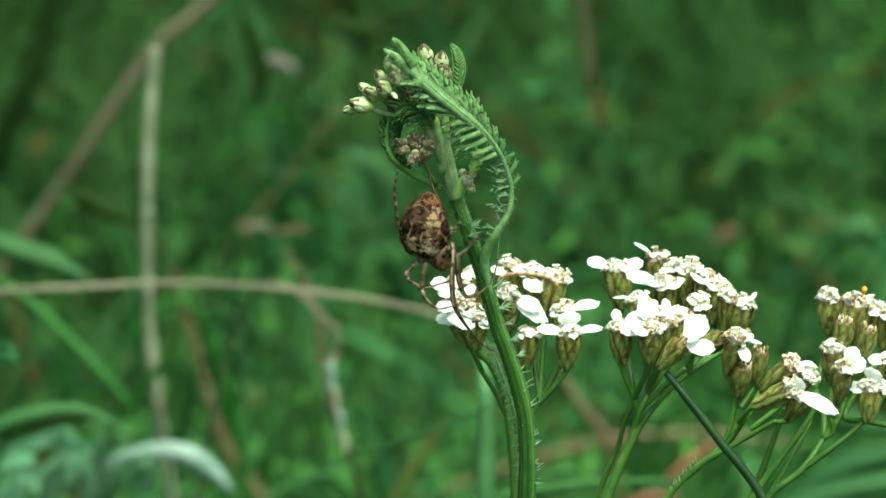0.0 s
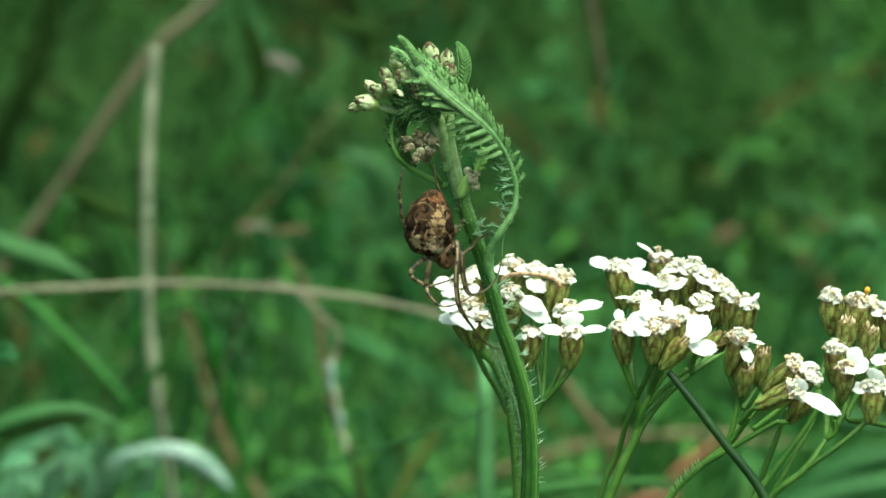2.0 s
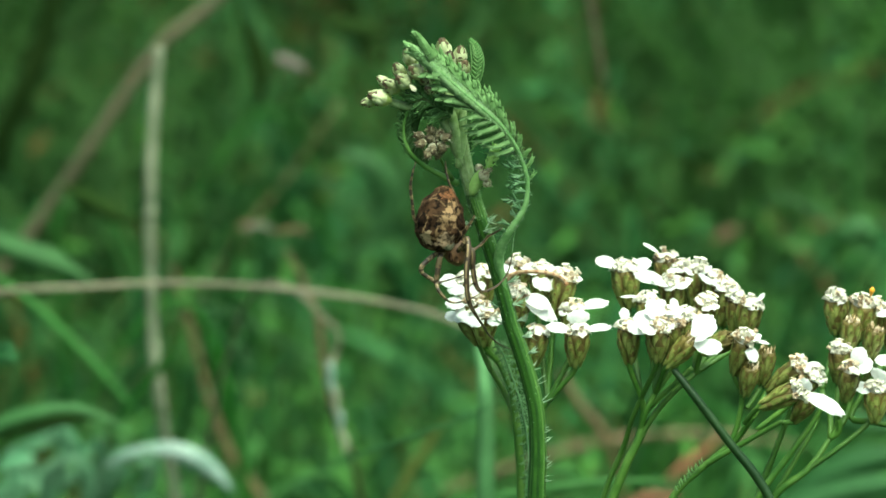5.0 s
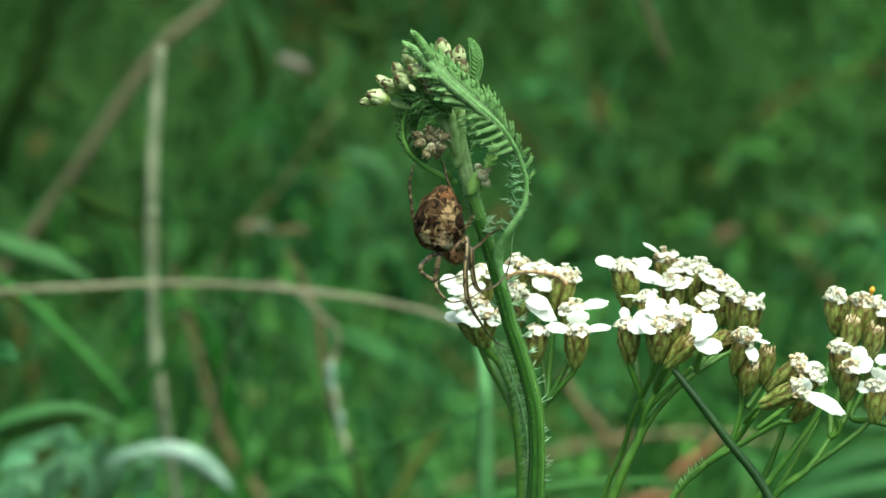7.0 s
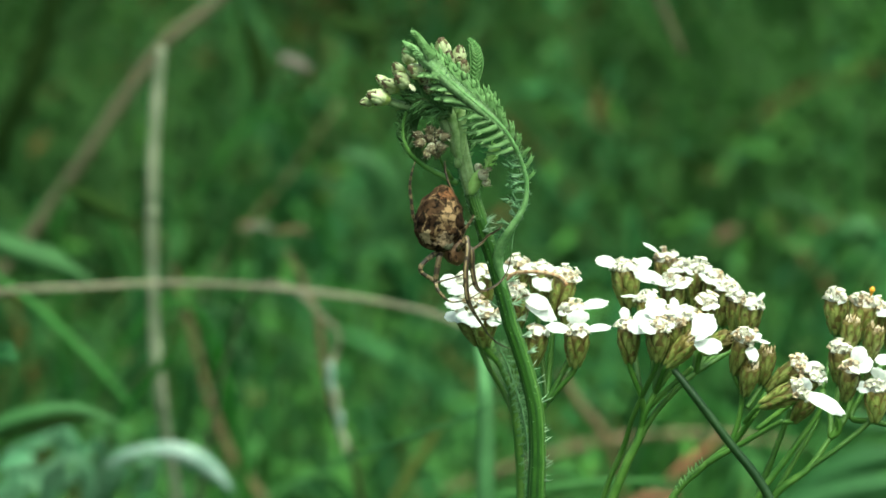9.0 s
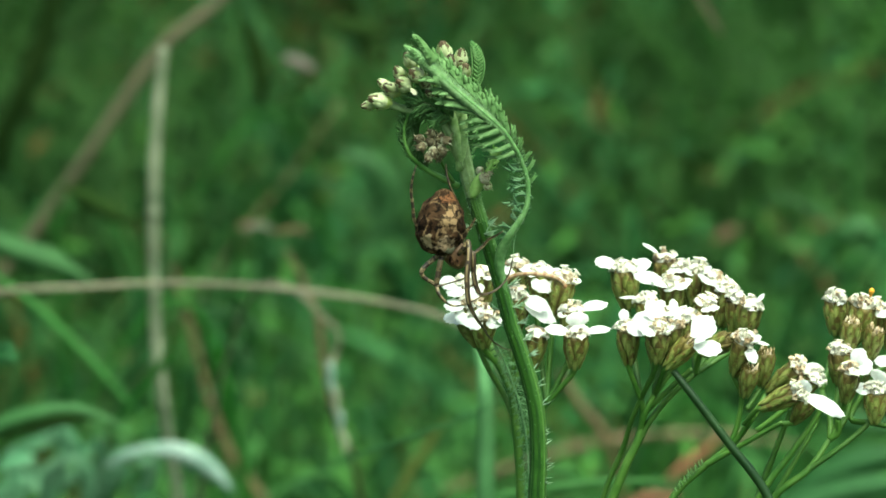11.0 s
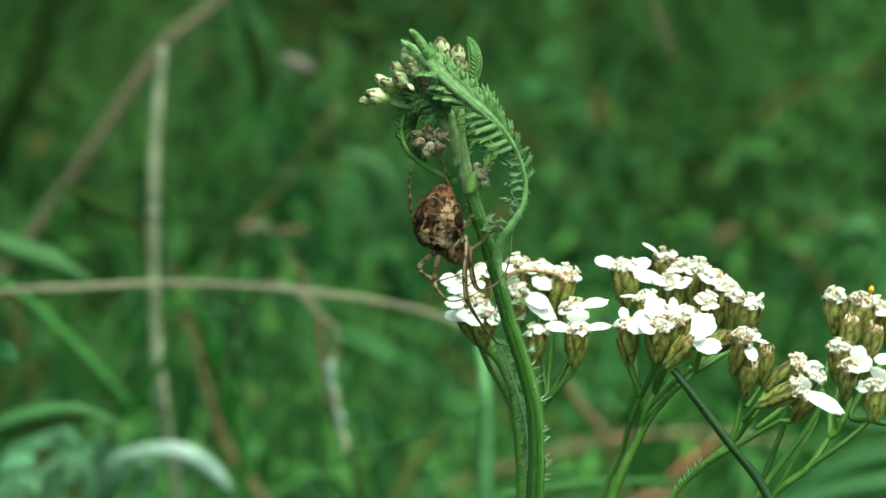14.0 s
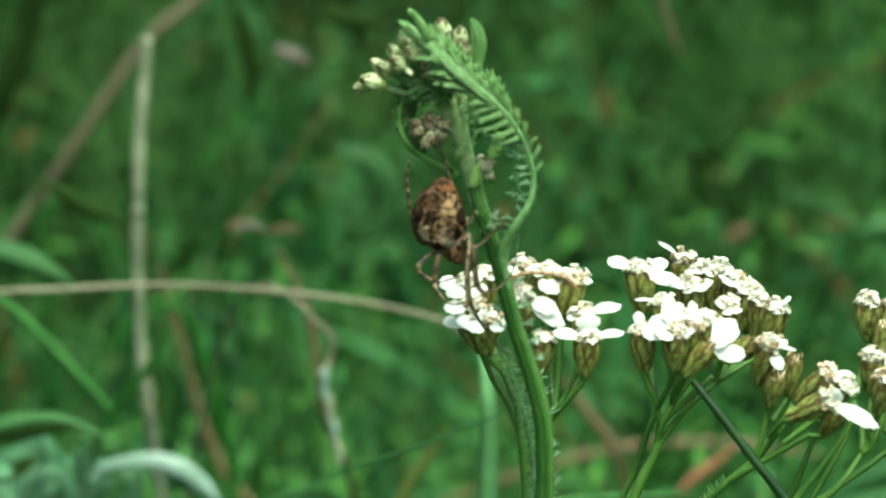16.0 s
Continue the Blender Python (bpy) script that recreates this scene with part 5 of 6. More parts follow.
    straw("brown_stem", "brown dead stem curving down into grass", [(-24.0, 870.0, 0.0), (-32.0, 862.0, 110.0), (-44.0, 860.0, 147.0), (-50.0, 860.0, 156.5), (-54.3, 860.0, 162.4), (-57.9, 860.0, 171.4), (-60.7, 860.0, 180.3), (-63.5, 860.0, 192.2), (-66.4, 860.0, 202.6), (-69.2, 860.0, 212.9)], (1.0, 1.0, 1.2, 1.25, 1.25, 1.1, 0.95, 0.8, 0.7, 0.4), STRAW_RED)
    straw("brown_stem", "brown dead stem curving down into grass", [(-150.0, 1090.0, 0.0), (-110.0, 1080.0, 90.0), (-65.4, 1050.0, 167.3), (-51.9, 1050.0, 186.7), (-41.6, 1050.0, 199.5), (-28.9, 1050.0, 218.8)], (0.45, 0.45, 0.4, 0.4, 0.35, 0.3), STRAW_RED)
    straw("dark_stem", "weed stem coloured dark for shade", [(-190.0, 1150.0, 0.0), (-140.0, 1100.0, 170.0), (-127.0, 1100.0, 196.0), (-122.1, 1100.0, 205.8), (-117.1, 1100.0, 217.3), (-113.0, 1100.0, 228.7), (-110.5, 1100.0, 240.1), (-110.0, 1100.0, 262.0)], (3.0, 3.0, 3.2, 3.4, 3.6, 3.4, 3.0, 2.0), SHADE_DARK, "stem")
    # Leaves whose shade is put into the colour, to darken gaps in the grass.
    strap("shade_toned_leaf", "leaf coloured dark for shade, deep in the grass", [(-89.5, 700.0, 266.3), (-84.2, 700.0, 263.6), (-77.6, 700.0, 259.8), (-71.7, 700.0, 257.1)], (1.0, 4.5, 4.5, 1.0), SHADE_DARK, rooted=True)
    strap("shade_toned_leaf", "leaf coloured dark for shade, deep in the grass", [(-50.3, 900.0, 268.7), (-48.6, 900.0, 261.3), (-47.2, 900.0, 253.8), (-48.3, 900.0, 246.3)], (2.0, 5.0, 4.5, 1.0), SHADE_DARK, rooted=True)
    strap("shade_toned_leaf", "leaf coloured dark for shade, low in the grass", [(-95.3, 520.0, 248.8), (-88.7, 520.0, 251.1), (-81.4, 520.0, 252.3), (-75.4, 520.0, 252.8)], (2.0, 3.4, 3.4, 1.0), SHADE_DARK, rooted=True)
    # Two more dark leaves added only to dim the turf behind the buds.
    strap("shade_toned_leaf", "leaf coloured dark for shade, hanging deep in the grass", [(-26.9, 1000.0, 261.3), (-24.8, 1000.0, 255.3), (-23.3, 1000.0, 248.6), (-21.1, 1000.0, 241.1)], (3.0, 5.0, 5.0, 2.0), SHADE_DARK, rooted=True)
    strap("shade_toned_leaf", "leaf coloured dark for shade, deep in the grass", [(-31.3, 900.0, 268.7), (-25.5, 900.0, 267.5), (-19.6, 900.0, 266.5), (-13.8, 900.0, 265.7)], (2.0, 6.0, 6.0, 2.0), SHADE_DARK, rooted=True)
    straw("brown_stem", "brown dead twig lying in the grass", [(29.0, 800.0, 198.5), (34.6, 800.0, 189.8), (40.6, 800.0, 181.9), (50.0, 820.0, 120.0), (60.0, 840.0, 0.0)], (0.8, 1.0, 0.9, 0.9, 0.9), STRAW_RED)
    straw("fallen_straw", "tan straw lying low in the grass", [(-0.6, 950.0, 131.5), (26.7, 950.0, 141.2), (47.9, 950.0, 146.3), (73.6, 950.0, 147.1), (96.4, 950.0, 144.0)], (0.8, 1.0, 1.2, 1.2, 0.8), STRAW_RED)
    strap("long_grass", "pale upright green grass blade", [(12.0, 350.0, 0.0), (10.0, 350.0, 170.0), (8.0, 340.0, 278.1), (8.2, 340.0, 290.3), (8.0, 340.0, 300.3), (7.1, 345.0, 306.9), (5.9, 350.0, 311.3)], (3.8, 3.8, 3.7, 3.5, 3.0, 1.8, 0.4), PALE_BLADE, (0.1, -1, 0), "grass")
    strap("curled_leaf", "pale curled leaf with a whitish underside", [(-75.5, 590.4, 224.5), (-71.6, 590.4, 227.2), (-66.0, 590.4, 228.7), (-59.6, 590.4, 228.5), (-54.5, 590.4, 226.3), (-50.4, 590.4, 223.0), (-47.1, 590.4, 219.3)], (1.4, 3.2, 4.0, 5.6, 6.8, 5.4, 1.4), LEAF_WHITE, (0.1, -0.9, 0.4), ragged=1.4)
    for pts, w in (([(-69.0, 584.9, 219.1), (-65.6, 584.9, 223.1), (-64.2, 584.9, 226.8), (-66.4, 584.9, 229.4)], (1.2, 3.0, 2.8, 0.8)), ([(-75.8, 595.9, 215.3), (-73.2, 595.9, 220.5), (-71.8, 595.9, 224.3), (-68.1, 595.9, 226.8)], (2.0, 4.0, 4.0, 1.0))):
        strap("curled_leaf", "pale blue-green leaf curling under another", pts, w, ROSETTE, (0.2, -1, 0.4), ragged=1.2)
    for pts, w in (
        ([(-73.8, 596.0, 227.2), (-68.7, 596.0, 225.9), (-65.2, 596.0, 222.3), (-66.0, 596.0, 217.6)], (1.5, 4.2, 4.6, 1.2)),
        ([(-94.9, 602.0, 214.6), (-88.2, 602.0, 221.4), (-81.6, 602.0, 225.3), (-76.8, 602.0, 226.6)], (3.0, 5.5, 5.0, 1.2)),
        ([(-88.6, 598.0, 215.3), (-84.0, 598.0, 220.0), (-79.4, 598.0, 222.3), (-75.2, 598.0, 219.7)], (3.0, 5.0, 4.6, 1.4)),
        ([(-80.1, 594.0, 216.3), (-75.5, 594.0, 219.4), (-72.0, 594.0, 222.5), (-69.2, 594.0, 223.3)], (2.5, 4.6, 4.2, 1.2)),
    ):
        strap("curled_leaf", "pale blue-green leaf folded in a low rosette", pts, w, ROSETTE, (0.1, -0.8, 0.7), rooted=True, ragged=1.4)
    strap("broad_leaf", "broad green leaf arching in the grass", [(-99.0, 470.0, 256.9), (-91.9, 470.0, 262.6), (-83.7, 470.0, 265.4), (-75.5, 470.0, 266.0), (-65.9, 470.0, 262.4)], (3.2, 3.8, 3.6, 2.6, 0.8), SOFT)
    strap("broad_leaf", "bluish green leaf in the grass", [(-110.5, 650.0, 267.3), (-98.9, 650.0, 262.0), (-89.9, 650.0, 259.1), (-80.2, 650.0, 254.0)], (4.0, 6.0, 6.0, 1.0), SOFT)
    strap("broad_leaf", "pale green curved leaf in the grass", [(-28.3, 1000.0, 213.6), (-19.9, 1000.0, 211.2), (-14.5, 1000.0, 204.9), (-15.3, 1000.0, 197.1), (-20.7, 1000.0, 189.2)], (3.0, 7.0, 9.0, 8.0, 2.5), SOFT, rooted=True)
    strap("faded_leaf", "faded pinkish dead leaf caught in grass", [(-49.1, 780.0, 238.9), (-46.3, 780.0, 240.0), (-43.5, 780.0, 239.7), (-41.5, 780.0, 238.6)], (0.6, 1.6, 1.4, 0.5), PINK_LEAF, rooted=True)
    rng = random.Random(33)
    for k in range(46):
        y = rng.uniform(850, 1500)
        q = V((rng.uniform(-1, 1) * 0.058 * (1170 + y), y, rng.uniform(0.15, 0.85) * (330 - 0.2 * y)))
        d = V((rng.uniform(-1, 1), rng.uniform(-0.6, 0.6), rng.uniform(-0.25, 0.4))).normalized() * rng.uniform(16, 36)
        strap("broad_leaf", "soft pale green leaf deep in the turf", [q, q + d + V((0, 0, 4)), q + d * 2 + V((0, 0, 2)), q + d * 2.8 - V((0, 0, 6))],
              (1.5, rng.uniform(3.5, 7), rng.uniform(3.5, 7), 1.0), rng.choice((SOFT, SOFT, BRIGHT, GRASS_PALE)), (rng.uniform(-0.4, 0.4), -1, 0.6), rooted=True)
    strap("broad_leaf", "bright rounded leaf among the grass", [(91.4, 650.0, 264.0), (93.7, 650.0, 266.2), (96.5, 650.0, 266.6), (99.1, 650.0, 264.0)], (3.0, 6.5, 6.5, 2.5), SOFT, rooted=True)
    strap("broad_leaf", "drooping green leaf in the grass", [(-58.8, 1150.0, 234.4), (-55.6, 1150.0, 222.8), (-51.5, 1150.0, 217.0), (-48.3, 1150.0, 211.1)], (4.0, 7.0, 5.0, 1.0), SOFT, rooted=True)
    made["patch"] = strap("faded_leaf", "faded pinkish dead leaf caught in grass", [(-42.8, 900.0, 259.5), (-40.1, 900.0, 258.6), (-37.2, 900.0, 257.4), (-34.6, 900.0, 256.2)], (2.0, 3.6, 3.2, 1.0), PINK_LEAF, rooted=True)
    strap("long_grass", "thin grey-green grass blade lying across", [(-23.6, 300.0, 294.4), (-10.9, 300.0, 298.7), (-0.4, 300.0, 302.5), (10.1, 300.0, 306.8)], (0.4, 0.8, 0.8, 0.3), GRASS_BLUE, (0, -1, 0.4), "grass")
    strap("long_grass", "green grass blade lying low", [(4.0, 380.0, 268.3), (18.4, 380.0, 270.8), (30.6, 380.0, 272.3), (43.9, 380.0, 272.8)], (1.5, 2.0, 1.6, 0.8), GRASS_PALE, (0, -1, 0.4), "grass")
    strap("long_grass", "yellowing grass blade in the turf", [(-12.1, 620.0, 208.1), (-6.9, 620.0, 217.3), (-2.4, 620.0, 223.9), (0.8, 620.0, 229.1)], (2.0, 2.4, 2.0, 0.6), YELLOWING, (0, -1, 0.4), "grass")
    for k, (pts, w) in enumerate((([(-87.6, 579.4, 218.1), (-85.7, 579.4, 224.5), (-84.0, 579.4, 230.9), (-83.5, 579.4, 236.4)], (3.0, 5.0, 4.0, 0.8)), ([(-79.2, 573.9, 219.4), (-78.5, 573.9, 225.8), (-80.3, 573.9, 232.3), (-82.7, 573.9, 235.9)], (3.0, 5.5, 4.5, 1.0)),
                                  ([(-99.4, 557.4, 226.0), (-95.2, 557.4, 228.3), (-91.4, 557.4, 229.8), (-88.3, 557.4, 227.3)], (3.0, 5.0, 5.0, 1.5)), ([(-88.7, 562.9, 223.4), (-86.7, 562.9, 229.1), (-84.2, 562.9, 232.3), (-80.4, 562.9, 233.4), (-76.8, 562.9, 229.7)], (3.0, 4.5, 4.5, 4.0, 1.0)),
                                  ([(-77.8, 584.9, 216.6), (-76.5, 584.9, 223.1), (-76.1, 584.9, 228.3), (-77.0, 584.9, 232.8)], (3.0, 4.0, 3.5, 0.8)), ([(-96.3, 590.4, 227.0), (-92.4, 590.4, 229.6), (-87.3, 590.4, 231.5), (-84.2, 590.4, 234.5)], (2.0, 4.0, 4.0, 0.8)),
                                  ([(-87.8, 380.0, 296.7), (-85.6, 380.0, 298.4), (-83.4, 380.0, 296.7)], (2.0, 6.0, 2.0)),)):
        strap("broad_leaf", "pale blue-green leaf in a low rosette" if k < 6 else "bluish green leaf in the grass", pts, w, ROSETTE if k < 6 else GRASS_BLUE, (0.1, -0.7, 0.8), rooted=k > 5, ragged=2.0 if k < 6 else 0)
    rng = random.Random(8)
    for k in range(14):
        p = V((rng.uniform(-102, -72), rng.uniform(560, 620), rng.uniform(208, 228)))
        a = rng.uniform(0.2, 2.9)
        d = V((math.cos(a), rng.uniform(-0.3, 0.3), 0.8 * math.sin(a)))
        strap("broad_leaf", "pale blue-green leaf in a low rosette", [p, p + d * 3.2 + V((0, 0, 0.8)), p + d * 6.4 + V((0, 0, 0.6)), p + d * 9], (1.5, rng.uniform(4, 6), rng.uniform(4, 6), 0.8), ROSETTE, (0.1, -0.5, 0.9), rooted=True)
    for pts, w in (([(54.7, 760.0, 180.7), (58.8, 760.0, 184.3), (63.6, 760.0, 187.8), (67.7, 760.0, 191.4)], (1.0, 2.6, 2.4, 0.8)), ([(43.2, 740.0, 178.5), (50.0, 740.0, 181.3), (56.9, 740.0, 181.3)], (2.0, 3.0, 1.0)),
                   ([(81.0, 1200.0, 147.7), (85.2, 1200.0, 149.9), (91.1, 1200.0, 151.1)], (2.0, 4.0, 1.5)), ([(-41.2, 800.0, 234.1), (-36.7, 800.0, 235.0), (-33.5, 800.0, 234.1)], (0.8, 1.2, 0.5)),
                   ([(-51.0, 800.0, 235.4), (-48.4, 800.0, 236.3), (-45.5, 800.0, 235.5)], (0.8, 1.3, 0.5))):
        strap("dead_leaf", "brown dead leaf lying in the grass", pts, w, RUST_LEAF if w[1] in (2.6, 3.0) else BROWN_LEAF)
    strap("broad_leaf", "bright green broad leaf low in the turf", [(76.4, 620.0, 206.7), (85.3, 620.0, 214.6), (95.5, 620.0, 219.3), (109.6, 620.0, 221.2)], (3.0, 6.0, 7.0, 3.0), BRIGHT, rooted=True)
    strap("broad_leaf", "bright green broad leaf low in the turf", [(65.4, 600.0, 209.1), (80.6, 600.0, 214.3), (94.5, 600.0, 217.9), (111.0, 600.0, 219.5)], (3.0, 5.0, 6.0, 3.0), BRIGHT, rooted=True)
    strap("broad_leaf", "bright green broad leaf low in the turf", [(76.7, 800.0, 201.4), (89.5, 800.0, 192.7), (100.8, 800.0, 186.9), (114.9, 800.0, 184.0)], (2.0, 4.0, 5.0, 3.0), BRIGHT, rooted=True)
    strap("long_grass", "bright green grass blade in the turf", [(-102.4, 620.0, 263.1), (-91.1, 620.0, 254.0), (-79.7, 620.0, 242.2), (-68.9, 620.0, 229.8)], (1.6, 2.4, 2.4, 1.8), GRASS_PALE, (0, -1, 0.4), "grass")
    strap("long_grass", "bright green grass blade in the turf", [(-73.9, 600.0, 231.2), (-67.5, 600.0, 240.3), (-62.4, 600.0, 246.8), (-57.9, 600.0, 255.8)], (1.6, 2.0, 1.8, 0.5), GRASS, (0, -1, 0.4), "grass")
    rng = random.Random(21)
    for k in range(64):
        x, y = rng.uniform(-130, 140), rng.uniform(640, 1300)
        h, lean = rng.uniform(140, 235) - 0.06 * (y - 420), rng.uniform(-70, 70)
        strap("long_grass", "long soft green meadow grass blade", [(x, y, 0), (x + lean * 0.2, y, h * 0.6), (x + lean * 0.6, y - 10, h), (x + lean * 1.3, y - 20, h * rng.uniform(0.75, 0.98))],
              (1.6, 2.6, 2.2, 0.4), rng.choice((GRASS, SOFT, GRASS_PALE, GRASS_BLUE)), (rng.uniform(-0.5, 0.5), -1, 0.3), "grass")
    return made


def hanging_straw():
    """A dry blade that dangles from an arching stem and swings."""
    ob, o = thing("hanging_straw", (21.9, 800.0, 350.6), "dry tan grass blade dangling and swinging in the wind", "straw")
    at_base(ob, o)
    bm = bmesh.new()
    end = V(o) + V((0, 0, -81.5))
    blade(bm, [o, V(o) + V((-1.5, 0, -28)), V(o) + V((1.0, 0, -58)), end], (1.0, 1.6, 2.2, 1.4), (0, -1, 0.2), 20, 0.25)
    part("blade", bm, STRAW_PINK, ob, "", o)
    straw("arching_stem", "thin dry stem arching high over the grass", [(290.0, 830.0, 0.0), (270.0, 820.0, 260.0), (190.0, 810.0, 375.0), (90.0, 802.0, o[2] + 12.0), o], (1.4, 1.2, 1.0, 0.8, 0.5), STRAW)
    return ob


def grass():
    """Turf behind: tufts of blades and low herbs, each a few strips of leaf."""
    rng = random.Random(11)
    bm = bmesh.new()

    def strip(p, lean, h, w, mat):
        turn = rng.random() * math.pi
        side = V((math.cos(turn), math.sin(turn), 0)) * w / 2
        rows = []
        for i in range(5):
            s = i / 4
            q = V(p) + V((lean[0] * s * s, lean[1] * s * s, h * (s - 0.35 * s * s * s * min(1.0, V((*lean, 0)).length / h))))
            k = (0.7, 1.0, 0.9, 0.6, 0.08)[i]
            rows.append((bm.verts.new(q - side * k), bm.verts.new(q + V((0, 0, 0)) + side.cross(V((0, 0, 1))) * 0.3 * k), bm.verts.new(q + side * k)))
        for a, b in zip(rows, rows[1:]):
            for j in (0, 1):
                bm.faces.new((a[j], a[j + 1], b[j + 1], b[j])).material_index = mat

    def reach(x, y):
        """How far back the turf coloured as lit goes before blades coloured as shaded begin."""
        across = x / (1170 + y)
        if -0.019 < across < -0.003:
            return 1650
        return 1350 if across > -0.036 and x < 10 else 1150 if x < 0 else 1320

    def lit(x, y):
        """The mix of green, pale, bluish, dark and dry blades in the turf coloured as lit."""
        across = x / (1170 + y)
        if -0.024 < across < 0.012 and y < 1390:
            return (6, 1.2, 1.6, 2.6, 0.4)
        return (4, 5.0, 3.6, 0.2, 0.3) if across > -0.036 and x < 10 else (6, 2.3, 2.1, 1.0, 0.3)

    for k in range(7600):
        y = rng.uniform(430, 3600) if rng.random() < 0.9 else rng.uniform(300, 6000)
        x = rng.gauss(0, 1.6) * (0.075 * (1170 + y) + 60)
        if k > 3800:
            x, y = rng.gauss(0, 1500), rng.gauss(1200, 1700)
            if -1900 < y < 420 and abs(x) < 260:
                continue
        tall = rng.uniform(40, 150) * (1.0 if y > 900 else 1.2)
        # Past that reach mostly dark blades: the shade is put into their colour.
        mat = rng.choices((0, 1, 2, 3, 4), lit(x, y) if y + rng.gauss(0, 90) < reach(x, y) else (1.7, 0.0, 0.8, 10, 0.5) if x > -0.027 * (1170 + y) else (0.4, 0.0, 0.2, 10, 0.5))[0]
        for _ in range(rng.randint(5, 11)):
            a = rng.random() * 2 * math.pi
            r = tall * rng.uniform(0.2, 1.0)
            strip((x + rng.gauss(0, 12), y + rng.gauss(0, 12), -4), (r * math.cos(a), r * math.sin(a)), tall * rng.uniform(0.6, 1.2), rng.uniform(2.5, 6.5), mat)
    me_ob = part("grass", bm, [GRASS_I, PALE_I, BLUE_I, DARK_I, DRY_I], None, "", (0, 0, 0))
    tagged(me_ob, "dense green meadow grass with dry bits", "grass", kind="stuff")

    bm = bmesh.new()
    for _ in range(22000):
        y = rng.uniform(900, 3200)
        x = rng.gauss(0, 1.6) * (0.075 * (1170 + y) + 60)
        z = rng.uniform(5, 130) * (1 if y < 1800 else 0.6)
        s = rng.uniform(3.5, 9.5)
        # Far herbs get their shade by the same darker colour mix.
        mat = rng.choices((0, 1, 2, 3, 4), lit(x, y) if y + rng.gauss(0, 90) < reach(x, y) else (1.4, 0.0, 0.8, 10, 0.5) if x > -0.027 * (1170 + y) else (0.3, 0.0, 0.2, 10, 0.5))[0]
        t = V((rng.uniform(-1, 1), rng.uniform(-1, 1), rng.uniform(-0.3, 0.6))).normalized()
        u = t.cross(V((rng.uniform(-0.4, 0.4), rng.uniform(-0.6, 0.1), 1))).normalized()
        nrm = t.cross(u)
        mid = [bm.verts.new(V((x, y, z)) + t * s * q) for q in (-1, -0.35, 0.3, 1)]
        lo = [bm.verts.new(V((x, y, z)) + t * s * q - u * s * 0.22 + nrm * s * 0.15) for q in (-0.4, 0.3)]
        hi = [bm.verts.new(V((x, y, z)) + t * s * q + u * s * 0.22 + nrm * s * 0.15) for q in (-0.4, 0.3)]
        for f in ((mid[0], mid[1], lo[0]), (mid[1], mid[2], lo[1], lo[0]), (mid[2], mid[3], lo[1]), (mid[1], mid[0], hi[0]), (mid[2], mid[1], hi[0], hi[1]), (mid[3], mid[2], hi[1])):
            bm.faces.new(f).material_index = mat
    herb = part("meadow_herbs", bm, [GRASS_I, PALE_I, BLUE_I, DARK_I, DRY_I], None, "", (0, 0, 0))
    tagged(herb, "low leafy meadow herbs between the grass", "herbs", kind="stuff")


GRASS_I = material("turf_green", (0.0281, 0.0844, 0.0145), (0.0543, 0.1358, 0.0243), 40, 0.75, 0, 0.25, vary=0.28, each="island", gloss=0.12)
PALE_I = material("turf_pale", (0.0438, 0.1165, 0.029), (0.0657, 0.1556, 0.0467), 40, 0.75, 0, 0.25, vary=0.28, each="island", gloss=0.12)
BLUE_I = material("turf_blue", (0.025, 0.086, 0.028), (0.040, 0.121, 0.041), 40, 0.75, 0, 0.25, vary=0.28, each="island", gloss=0.12)
# Besides dark blades nearby, this tone carries the shade of the far turf.
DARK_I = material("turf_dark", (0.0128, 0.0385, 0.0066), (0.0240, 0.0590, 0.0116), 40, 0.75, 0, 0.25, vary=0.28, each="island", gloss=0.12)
DRY_I = material("turf_dry", (0.051, 0.032, 0.009), (0.077, 0.057, 0.018), 40, 0.75, 0, 0.25, vary=0.28, each="island", gloss=0.12)

MEADOW = meadow_stems()
HANGING_OB = hanging_straw()
grass()


# ---- what the wind moves ----
def sway(ob, origin, pivot, rows):
    """Leans by degrees towards the viewer and to the side, about a pivot in mm, time by time."""
    p, o = Matrix.Translation(V(pivot) * MM), Matrix.Translation(V(origin) * MM)
    back = Matrix.Translation(-V(pivot) * MM)
    walk(ob, [(t, p @ pose(0, 0, 0, a, b, 0) @ back @ o) for t, a, b in rows])


def between(rows, t):
    """The lean at a time, by straight lines from row to row."""
    for p, q in zip(rows, rows[1:]):
        if p[0] <= t <= q[0]:
            u = (t - p[0]) / (q[0] - p[0])
            return p[1] + (q[1] - p[1]) * u, p[2] + (q[2] - p[2]) * u
    return rows[-1][1:]


def gusty(rows, gusts, calm, share_a, share_b):
    """Adds a share of the stalk's quick swings to the slow lean of a plant beside it."""
    out = list(rows)
    taken = {row[0] for row in rows}
    for t, a, b in gusts:
        if t not in taken:
            (ra, rb), (ca, cb) = between(rows, t), between(calm, t)
            out.append((t, ra + share_a * (a - ca), rb + share_b * (b - cb)))
    return sorted(out)


